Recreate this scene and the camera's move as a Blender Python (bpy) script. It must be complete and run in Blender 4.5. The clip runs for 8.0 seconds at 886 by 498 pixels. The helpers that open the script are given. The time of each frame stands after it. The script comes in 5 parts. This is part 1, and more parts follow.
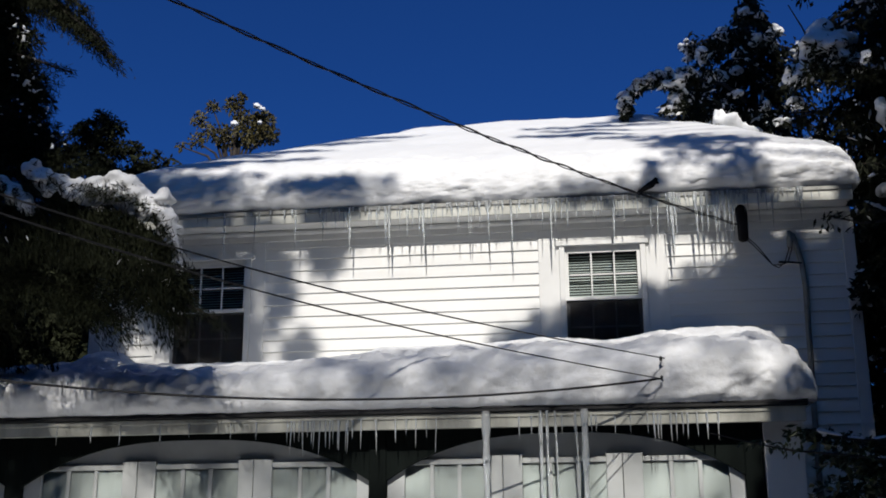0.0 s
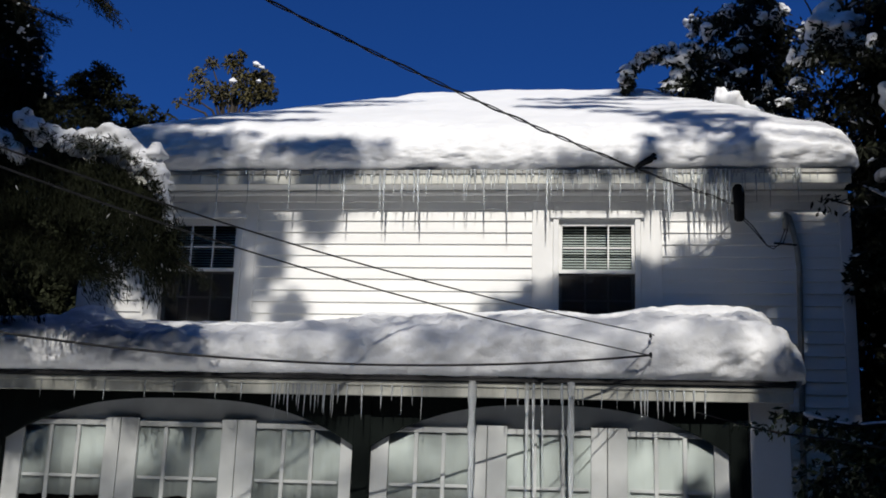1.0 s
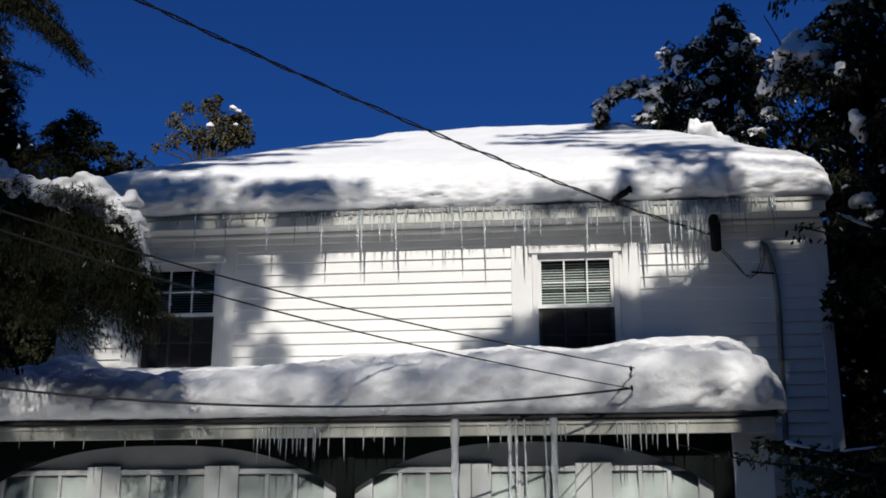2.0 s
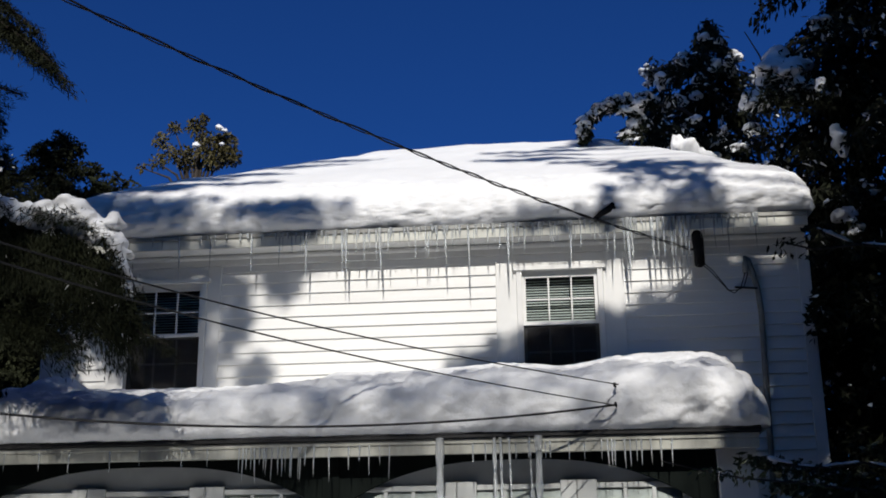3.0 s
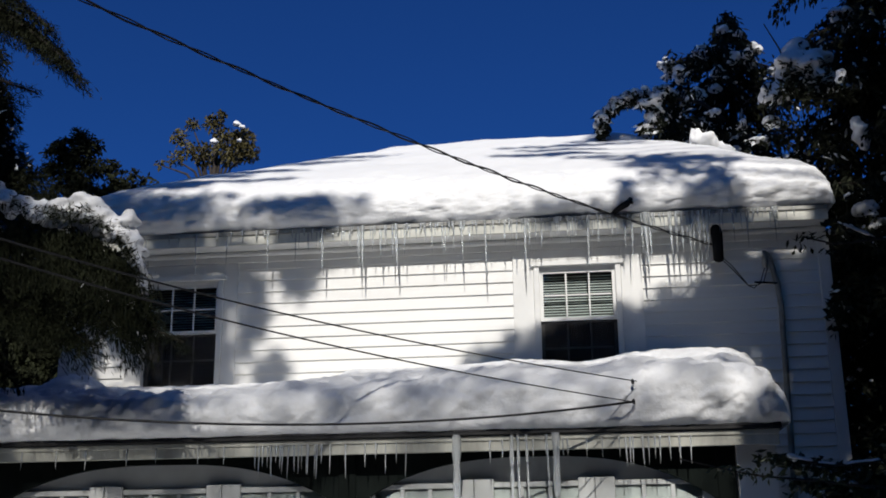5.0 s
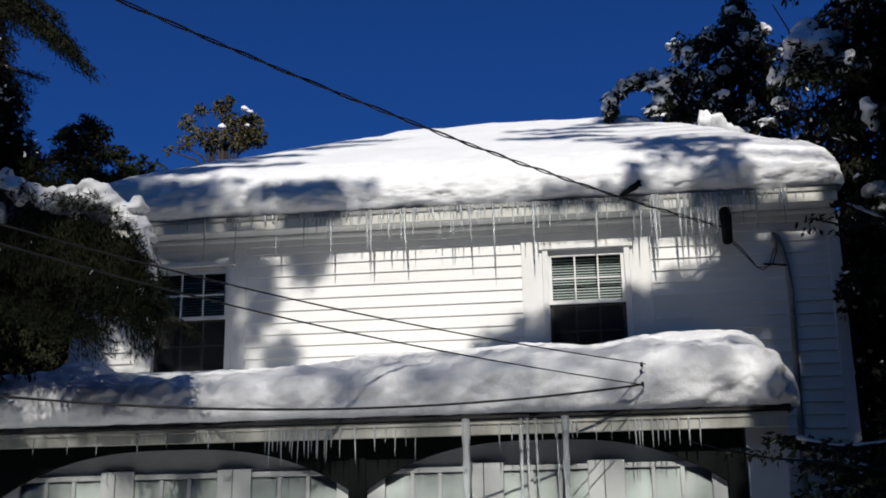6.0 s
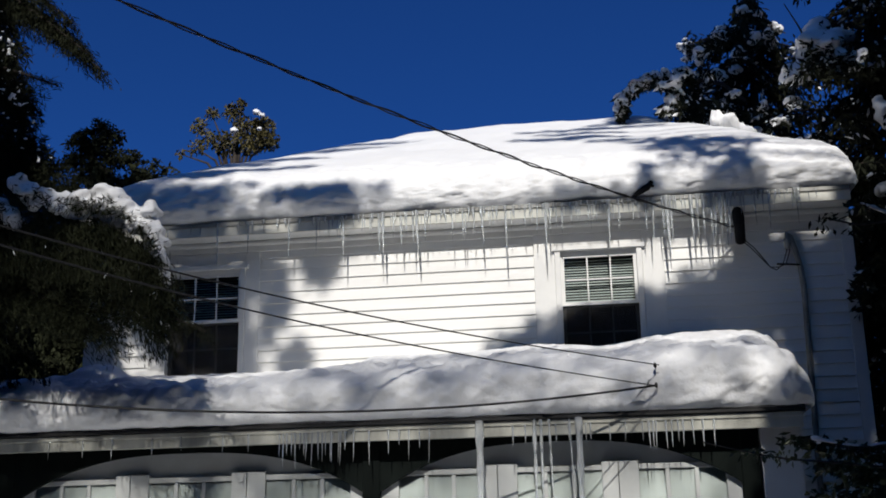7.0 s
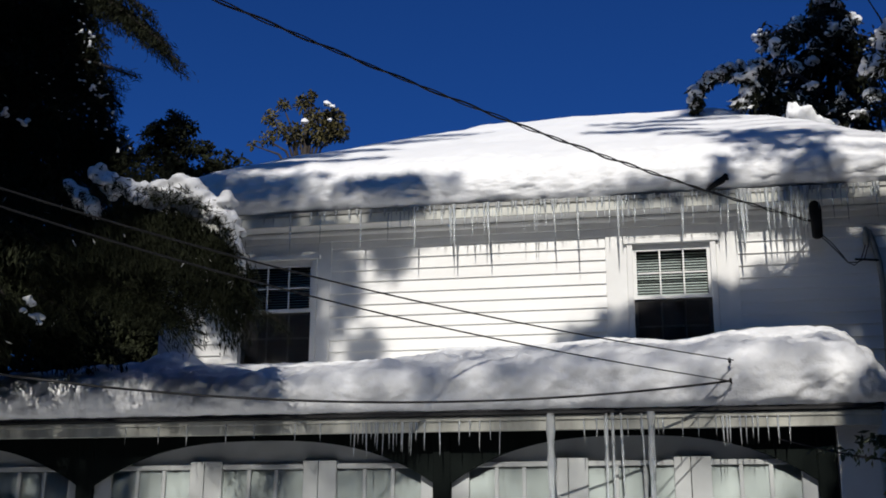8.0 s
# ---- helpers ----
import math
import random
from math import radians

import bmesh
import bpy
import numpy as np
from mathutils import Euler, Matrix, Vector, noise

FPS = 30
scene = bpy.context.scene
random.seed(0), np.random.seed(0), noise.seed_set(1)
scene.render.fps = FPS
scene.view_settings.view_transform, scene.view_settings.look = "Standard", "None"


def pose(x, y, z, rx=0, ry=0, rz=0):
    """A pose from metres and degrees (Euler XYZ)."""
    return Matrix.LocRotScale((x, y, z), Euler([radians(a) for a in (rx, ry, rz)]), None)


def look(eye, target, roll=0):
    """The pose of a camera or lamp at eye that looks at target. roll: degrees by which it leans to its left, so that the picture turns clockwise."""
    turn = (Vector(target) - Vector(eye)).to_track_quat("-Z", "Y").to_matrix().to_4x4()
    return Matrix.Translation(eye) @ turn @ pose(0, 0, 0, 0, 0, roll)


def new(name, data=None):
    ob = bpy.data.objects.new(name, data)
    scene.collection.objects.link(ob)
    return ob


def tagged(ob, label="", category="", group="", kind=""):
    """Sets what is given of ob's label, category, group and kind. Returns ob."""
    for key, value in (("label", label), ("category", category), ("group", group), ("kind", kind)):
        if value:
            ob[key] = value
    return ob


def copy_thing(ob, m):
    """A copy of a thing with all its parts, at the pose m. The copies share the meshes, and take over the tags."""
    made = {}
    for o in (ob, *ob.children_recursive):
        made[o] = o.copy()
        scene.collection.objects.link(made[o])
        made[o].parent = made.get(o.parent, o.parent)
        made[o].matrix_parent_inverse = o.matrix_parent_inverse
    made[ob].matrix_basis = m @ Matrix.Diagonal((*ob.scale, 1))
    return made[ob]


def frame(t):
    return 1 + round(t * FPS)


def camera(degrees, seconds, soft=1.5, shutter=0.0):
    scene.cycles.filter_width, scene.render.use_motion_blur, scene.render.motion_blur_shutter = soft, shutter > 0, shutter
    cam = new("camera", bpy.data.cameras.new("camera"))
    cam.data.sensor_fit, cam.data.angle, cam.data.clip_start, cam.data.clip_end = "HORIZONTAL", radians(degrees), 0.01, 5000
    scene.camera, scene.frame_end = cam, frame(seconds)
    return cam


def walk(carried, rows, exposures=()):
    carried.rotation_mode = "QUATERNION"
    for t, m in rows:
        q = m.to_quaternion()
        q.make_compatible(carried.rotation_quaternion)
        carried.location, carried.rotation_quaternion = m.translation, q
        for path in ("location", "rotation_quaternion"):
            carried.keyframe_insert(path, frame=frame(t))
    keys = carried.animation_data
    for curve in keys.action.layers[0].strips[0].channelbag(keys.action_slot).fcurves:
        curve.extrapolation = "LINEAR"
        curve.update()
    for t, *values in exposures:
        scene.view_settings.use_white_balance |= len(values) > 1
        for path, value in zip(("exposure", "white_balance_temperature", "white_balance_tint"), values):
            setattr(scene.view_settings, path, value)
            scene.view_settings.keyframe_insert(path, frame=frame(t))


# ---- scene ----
cam = camera(42.0, 8.0, soft=1.8)
PATH = [
    (0, (0.055, -0.5, 1.832), (-0.192, 1.407, 2.381), -0.3),
    (0.3, (0.05, -0.473, 1.84), (-0.164, 1.465, 2.285), 1.0),
    (0.5, (0.05, -0.454, 1.844), (-0.163, 1.475, 2.324), 2.6),
    (1, (0.067, -0.417, 1.853), (-0.173, 1.506, 2.348), 2.0),
    (1.2, (0.078, -0.412, 1.854), (-0.154, 1.497, 2.405), 1.5),
    (2.3, (0.134, -0.436, 1.873), (-0.042, 1.476, 2.434), -1.0),
    (2.5, (0.147, -0.441, 1.875), (-0.001, 1.469, 2.45), -1.8),
    (3, (0.181, -0.448, 1.883), (-0.012, 1.455, 2.466), -0.6),
    (3.5, (0.187, -0.431, 1.887), (-0.002, 1.472, 2.473), 0.8),
    (4, (0.19, -0.41, 1.894), (-0.024, 1.495, 2.465), 0.4),
    (4.5, (0.2, -0.397, 1.906), (-0.016, 1.504, 2.489), -0.3),
    (6, (0.219, -0.391, 1.92), (-0.026, 1.517, 2.467), -0.8),
    (6.5, (0.221, -0.39, 1.924), (0.012, 1.523, 2.471), -0.6),
    (7, (0.219, -0.399, 1.923), (-0.047, 1.506, 2.473), -1.0),
    (7.5, (0.197, -0.407, 1.919), (-0.109, 1.493, 2.463), -0.8),
    (8, (0.158, -0.409, 1.923), (-0.22, 1.481, 2.46), 0.4),
]
walk(cam, [(t, look(eye, target, roll)) for t, eye, target, roll in PATH])

# ---- world, sun, exposure ----
TO_SUN = Vector((0.056, -0.814, 0.578)).normalized()
SUN_ELEVATION = math.asin(TO_SUN.z)
SUN_AZIMUTH = math.atan2(TO_SUN.x, TO_SUN.y)
world = bpy.data.worlds.new("winter_sky")
scene.world = world
world.use_nodes = True
wn = world.node_tree
sky = wn.nodes.new("ShaderNodeTexSky")
sky.sky_type = "NISHITA"
sky.sun_disc = False
sky.sun_elevation = SUN_ELEVATION
sky.sun_rotation = SUN_AZIMUTH
sky.altitude = 300
sky.air_density = 0.8
sky.dust_density = 2.0
sky.ozone_density = 4.0
background = wn.nodes["Background"]
deep = wn.nodes.new("ShaderNodeMix")
deep.data_type, deep.blend_type = "RGBA", "MULTIPLY"
deep.inputs["Factor"].default_value = 1.0
deep.inputs["B"].default_value = (0.19, 0.60, 1.36, 1)
wn.links.new(sky.outputs["Color"], deep.inputs["A"])
wn.links.new(deep.outputs["Result"], background.inputs["Color"])
background.inputs["Strength"].default_value = 0.049
sun = new("sun", bpy.data.lights.new("sun", "SUN"))
sun.data.energy = 3.9
sun.data.angle = radians(0.55)
sun.data.color = (1.0, 0.95, 0.88)
sun.matrix_world = look(TO_SUN * 50, (0, 0, 0))
scene.view_settings.exposure = 0.0

# ---- materials ----


def material(name, color, rough=0.6, vary=0.15, scale=8.0, bump=0.2, fine=60.0, metal=0.0, tint=None, spec=0.4, stretch=(1, 1, 1), island=0.0, each=0.0):
    """A surface with grain at two scales: slow blotches between two tones, fine relief."""
    m = bpy.data.materials.new(name)
    m.use_nodes = True
    nt = m.node_tree
    p = nt.nodes["Principled BSDF"]
    p.inputs["Roughness"].default_value = rough
    p.inputs["Metallic"].default_value = metal
    p.inputs["Specular IOR Level"].default_value = spec
    co = nt.nodes.new("ShaderNodeTexCoord")
    mp = nt.nodes.new("ShaderNodeMapping")
    mp.inputs["Scale"].default_value = stretch
    nt.links.new(co.outputs["Object"], mp.inputs["Vector"])
    n1 = nt.nodes.new("ShaderNodeTexNoise")
    n1.inputs["Scale"].default_value = scale
    n1.inputs["Detail"].default_value = 6
    n2 = nt.nodes.new("ShaderNodeTexNoise")
    n2.inputs["Scale"].default_value = fine
    n2.inputs["Detail"].default_value = 4
    for n in (n1, n2):
        nt.links.new(mp.outputs["Vector"], n.inputs["Vector"])
    mix = nt.nodes.new("ShaderNodeMix")
    mix.data_type = "RGBA"
    low = tint or tuple(c * (1 - vary) for c in color)
    mix.inputs["A"].default_value = (*low, 1)
    mix.inputs["B"].default_value = (*color, 1)
    ramp = nt.nodes.new("ShaderNodeValToRGB")
    ramp.color_ramp.elements[0].position, ramp.color_ramp.elements[1].position = 0.35, 0.62
    nt.links.new(n1.outputs["Fac"], ramp.inputs["Fac"])
    nt.links.new(ramp.outputs["Color"], mix.inputs["Factor"])
    last = mix.outputs["Result"]
    if island or each:
        hsv = nt.nodes.new("ShaderNodeHueSaturation")
        rnd = nt.nodes.new("ShaderNodeMapRange")
        spread = island or each
        rnd.inputs["To Min"].default_value, rnd.inputs["To Max"].default_value = 1 - spread, 1 + spread
        if island:
            nt.links.new(nt.nodes.new("ShaderNodeNewGeometry").outputs["Random Per Island"], rnd.inputs["Value"])
        else:
            nt.links.new(nt.nodes.new("ShaderNodeObjectInfo").outputs["Random"], rnd.inputs["Value"])
        nt.links.new(rnd.outputs["Result"], hsv.inputs["Value"])
        nt.links.new(last, hsv.inputs["Color"])
        last = hsv.outputs["Color"]
    nt.links.new(last, p.inputs["Base Color"])
    b = nt.nodes.new("ShaderNodeBump")
    b.inputs["Strength"].default_value = bump
    b.inputs["Distance"].default_value = 0.01
    nt.links.new(n2.outputs["Fac"], b.inputs["Height"])
    nt.links.new(b.outputs["Normal"], p.inputs["Normal"])
    return m


SNOW = material("snow", (0.86, 0.87, 0.88), 0.75, 0.03, 5, 0.45, 35, spec=0.3)
SNOW_CRUST = material("old_snow", (0.84, 0.85, 0.86), 0.7, 0.08, 7, 1.0, 24, spec=0.35)
SIDING = material("white_siding", (0.78, 0.78, 0.76), 0.55, 0.06, 3, 0.08, 120, stretch=(0.4, 1, 4), each=0.03)
TRIM = material("white_trim", (0.76, 0.76, 0.74), 0.5, 0.08, 4, 0.08, 90)
OLD_TRIM = material("weathered_cream_trim", (0.62, 0.62, 0.56), 0.6, 0.2, 5, 0.15, 70)
# Cream trim in a darker, streakier tone, for the garage fascia.
DARKER_TRIM = material("darker_cream_trim", (0.50, 0.50, 0.44), 0.65, 0.4, 3.5, 0.25, 45, stretch=(1.6, 1, 0.5))
DOOR_PAINT = material("door_paint", (0.54, 0.56, 0.55), 0.5, 0.14, 4, 0.1, 80, each=0.03)
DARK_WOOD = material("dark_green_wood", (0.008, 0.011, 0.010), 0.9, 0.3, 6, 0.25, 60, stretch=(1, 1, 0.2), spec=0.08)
BLACK = material("black_rubber", (0.012, 0.012, 0.013), 0.6, 0.2, 20, 0.1, 200)
GUTTER = material("dull_metal_gutter", (0.30, 0.30, 0.28), 0.5, 0.35, 7, 0.2, 60, metal=0.2)
ASPHALT = material("roof_felt", (0.05, 0.05, 0.055), 0.85, 0.3, 9, 0.5, 90)
BLIND = material("white_blind", (0.58, 0.62, 0.60), 0.5, 0.08, 6, 0.05, 80)
CLOTH = material("white_curtain", (0.54, 0.56, 0.55), 0.85, 0.12, 5, 0.3, 50)
# The lack of light indoors is put into this dark colour.
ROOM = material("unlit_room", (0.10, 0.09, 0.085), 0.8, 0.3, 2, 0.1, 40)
BARK = material("bark", (0.055, 0.045, 0.038), 0.9, 0.5, 9, 0.8, 40, stretch=(1, 1, 0.25))
NEEDLES = material("dark_needles", (0.022, 0.026, 0.013), 0.75, 0.4, 3, 0.1, 30, island=0.5, spec=0.12)
LEAVES = material("dark_leaves", (0.022, 0.025, 0.015), 0.7, 0.4, 3, 0.1, 30, island=0.5, spec=0.1)
OLIVE = material("olive_leaves", (0.085, 0.072, 0.022), 0.6, 0.5, 2, 0.1, 30, island=0.45)
BUSH_LEAF = material("green_leaves", (0.04, 0.055, 0.018), 0.45, 0.4, 3, 0.1, 30, island=0.5)
CHIMNEY = material("dark_flue", (0.02, 0.02, 0.021), 0.95, 0.3, 6, 0.2, 50, spec=0.06)


def glass_material(name, color, rough, transmission):
    m = material(name, color, rough, 0.04, 6, 0.25 if rough > 0.05 else 0.03, 25, spec=0.5)
    p = m.node_tree.nodes["Principled BSDF"]
    p.inputs["Transmission Weight"].default_value = transmission
    p.inputs["IOR"].default_value = 1.31 if rough > 0.05 else 1.45
    return m


ICE = glass_material("ice", (0.90, 0.94, 0.96), 0.16, 0.65)
SCREEN = material("insect_screen", (0.03, 0.03, 0.031), 0.9, 0.2, 9, 0.1, 300)
_nt = SCREEN.node_tree
_mix, _tr = _nt.nodes.new("ShaderNodeMixShader"), _nt.nodes.new("ShaderNodeBsdfTransparent")
_mix.inputs["Fac"].default_value = 0.55
_nt.links.new(_tr.outputs[0], _mix.inputs[1])
_nt.links.new(_nt.nodes["Principled BSDF"].outputs[0], _mix.inputs[2])
_nt.links.new(_mix.outputs[0], _nt.nodes["Material Output"].inputs["Surface"])
GLASS = bpy.data.materials.new("window_glass")
GLASS.use_nodes = True
_nt = GLASS.node_tree
_mix, _tr, _gl, _fr = (_nt.nodes.new(k) for k in ("ShaderNodeMixShader", "ShaderNodeBsdfTransparent", "ShaderNodeBsdfGlossy", "ShaderNodeFresnel"))
_tr.inputs["Color"].default_value = (0.965, 0.985, 0.98, 1)
_gl.inputs["Roughness"].default_value = 0.03
_fr.inputs["IOR"].default_value = 1.5
_nt.links.new(_fr.outputs[0], _mix.inputs["Fac"])
_nt.links.new(_tr.outputs[0], _mix.inputs[1])
_nt.links.new(_gl.outputs[0], _mix.inputs[2])
_nt.links.new(_mix.outputs[0], _nt.nodes["Material Output"].inputs["Surface"])

# ---- mesh helpers ----


def box(bm, x0, x1, y0, y1, z0, z1, bevel=0.0):
    b = bmesh.new()
    r = bmesh.ops.create_cube(b, size=1)
    for v in r["verts"]:
        v.co = Vector((x0 if v.co.x < 0 else x1, y0 if v.co.y < 0 else y1, z0 if v.co.z < 0 else z1))
    if bevel:
        bmesh.ops.bevel(b, geom=b.edges[:], offset=bevel, segments=1, affect="EDGES")
    me = bpy.data.meshes.new("tmp")
    b.to_mesh(me)
    b.free()
    bm.from_mesh(me)
    bpy.data.meshes.remove(me)
    return bm


def link_mesh(name, me, mat, parent=None, label="", smooth=False):
    me.materials.append(mat)
    if smooth:
        me.polygons.foreach_set("use_smooth", [True] * len(me.polygons))
    ob = new(name, me)
    if parent is not None:
        ob.parent = parent
    if label:
        tagged(ob, label)
    return ob


def part(name, bm, mat, parent=None, label="", smooth=False):
    me = bpy.data.meshes.new(name)
    bm.to_mesh(me)
    bm.free()
    return link_mesh(name, me, mat, parent, label, smooth)


def bpart(name, parent, mat, *b, bevel=0.004, label=""):
    return part(name, box(bmesh.new(), *b, bevel=bevel), mat, parent, label)


def raw(name, verts, faces, mat, parent=None, label="", smooth=False):
    me = bpy.data.meshes.new(name)
    me.from_pydata(verts, [], faces)
    me.update()
    return link_mesh(name, me, mat, parent, label, smooth)


def thing(name, label, category, group="", kind="", at=(0, 0, 0)):
    ob = new(name)
    ob.location = at
    ob.empty_display_size = 0.2
    return tagged(ob, label, category, group, kind)


def tube(points, radii, sides=8):
    """Verts and faces of a tapering tube along the points."""
    pts = [Vector(p) for p in points]
    verts, faces = [], []
    for i, p in enumerate(pts):
        d = (pts[min(i + 1, len(pts) - 1)] - pts[max(i - 1, 0)]).normalized()
        a = d.orthogonal().normalized() if abs(d.z) > 0.9 else d.cross(Vector((0, 0, 1))).normalized()
        b = d.cross(a)
        r = radii[i] if isinstance(radii, (list, tuple)) else radii
        for k in range(sides):
            g = 2 * math.pi * k / sides
            verts.append(p + a * (r * math.cos(g)) + b * (r * math.sin(g)))
    for i in range(len(pts) - 1):
        for k in range(sides):
            k2 = (k + 1) % sides
            faces.append((i * sides + k, i * sides + k2, (i + 1) * sides + k2, (i + 1) * sides + k))
    faces.append(tuple(range(sides))[::-1])
    n = (len(pts) - 1) * sides
    faces.append(tuple(range(n, n + sides)))
    return verts, faces


def joined(pieces):
    verts, faces = [], []
    for v, f in pieces:
        o = len(verts)
        verts.extend(v)
        faces.extend(tuple(i + o for i in q) for q in f)
    return verts, faces


def fbm(p, scale, octaves=4):
    return noise.fractal(Vector(p) * scale, 0.9, 2.1, octaves)


# ---- ground ----
def ground():
    xs = [-300, -80, -30] + [x * 1.0 for x in range(-20, 21)] + [30, 80, 300]
    verts = [(x, y, 0.22 + 0.12 * fbm((x, y, 0), 0.35, 3) * (1 if abs(x) < 25 and abs(y) < 25 else 0)) for y in xs for x in xs]
    n = len(xs)
    faces = [(j * n + i, j * n + i + 1, (j + 1) * n + i + 1, (j + 1) * n + i) for j in range(n - 1) for i in range(n - 1)]
    tagged(raw("ground", verts, faces, SNOW, smooth=True), "snow-covered yard around the house", "ground", kind="structure")


ground()

# ---- house ----
WALL_Y, LEFT, RIGHT, BACK = 11.4, -5.4, 2.78, 16.0
WINDOWS = ((-4.47, -3.66, 0.21), (-0.18, 0.61, 0.28))
HEAD, MEET, SILL = 5.19, 4.64, 4.06
COURSE = 0.128
house = thing("house", "two-storey white-sided house under heavy roof snow", "house", at=(-1.3, 11.4, 0.2))


def house_part(name, bm, mat, label="", parent=house, smooth=False):
    ob = part(name, bm, mat, None, label, smooth)
    ob.parent = parent
    if parent is house:
        ob.matrix_parent_inverse = Matrix.Translation(house.location).inverted()
    return ob


def hbox(name, mat, *b, bevel=0.004, label=""):
    return house_part(name, box(bmesh.new(), *b, bevel=bevel), mat, label)


(a0, a1, _), (b0, b1, _) = WINDOWS
for x0, x1, z0, z1 in ((LEFT, a0, 0, 5.52), (a1, b0, 0, 5.52), (b1, RIGHT, 0, 5.52), (a0, a1, 0, SILL), (a0, a1, HEAD, 5.52), (b0, b1, 0, SILL), (b0, b1, HEAD, 5.52)):
    hbox("wall", SIDING, x0, x1, WALL_Y, WALL_Y + 0.16, z0, z1, bevel=0)
hbox("wall", SIDING, LEFT, LEFT + 0.16, WALL_Y + 0.16, BACK, 0, 5.52, bevel=0)
hbox("wall", SIDING, RIGHT - 0.16, RIGHT, WALL_Y + 0.16, BACK, 0, 5.52, bevel=0)
hbox("wall", SIDING, LEFT, RIGHT, BACK, BACK + 0.16, 0, 5.52, bevel=0)
# Floor and inner wall added to keep the rooms dark behind the panes.
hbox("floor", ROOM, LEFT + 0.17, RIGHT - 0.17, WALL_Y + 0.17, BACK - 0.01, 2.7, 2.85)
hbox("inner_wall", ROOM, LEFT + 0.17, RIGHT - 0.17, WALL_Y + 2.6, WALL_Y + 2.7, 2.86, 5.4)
# roof deck: a hip with boxed eaves
E0, E1, EY = LEFT - 0.06, RIGHT - 0.02, 11.11
deck = [(E0, EY, 5.66), (E1, EY, 5.66), (E1, BACK + 0.5, 5.66), (E0, BACK + 0.5, 5.66), (-2.4, 13.6, 7.1), (0.6, 13.6, 7.1)]
deck = [(x, y, z - 0.004) for x, y, z in deck] + [(x, y, 5.6) for x, y, z in deck[:4]]
ob = raw("roof", deck, [(0, 1, 5, 4), (1, 2, 5), (2, 3, 4, 5), (3, 0, 4), (6, 7, 1, 0), (7, 8, 2, 1), (8, 9, 3, 2), (9, 6, 0, 3), (9, 8, 7, 6)], ASPHALT)
ob.parent, ob.matrix_parent_inverse = house, Matrix.Translation(house.location).inverted()
hbox("fascia", OLD_TRIM, E0, E1, EY - 0.03, EY - 0.003, 5.52, 5.655)
hbox("soffit", TRIM, E0 + 0.02, E1 - 0.02, EY, WALL_Y + 0.1, 5.53, 5.56)
hbox("frieze", TRIM, LEFT, RIGHT, WALL_Y - 0.035, WALL_Y - 0.001, 5.41, 5.527)
hbox("crown_moulding", TRIM, LEFT, RIGHT, WALL_Y - 0.075, WALL_Y - 0.036, 5.47, 5.528, bevel=0.018)
hbox("drip_edge", GUTTER, E0, E1, EY - 0.05, EY - 0.031, 5.625, 5.668)
hbox("corner_board", TRIM, LEFT - 0.02, LEFT + 0.12, WALL_Y - 0.03, WALL_Y - 0.001, 0.3, 5.408)
hbox("corner_board", TRIM, RIGHT - 0.1, RIGHT + 0.02, WALL_Y - 0.03, WALL_Y - 0.001, 0.3, 5.408)


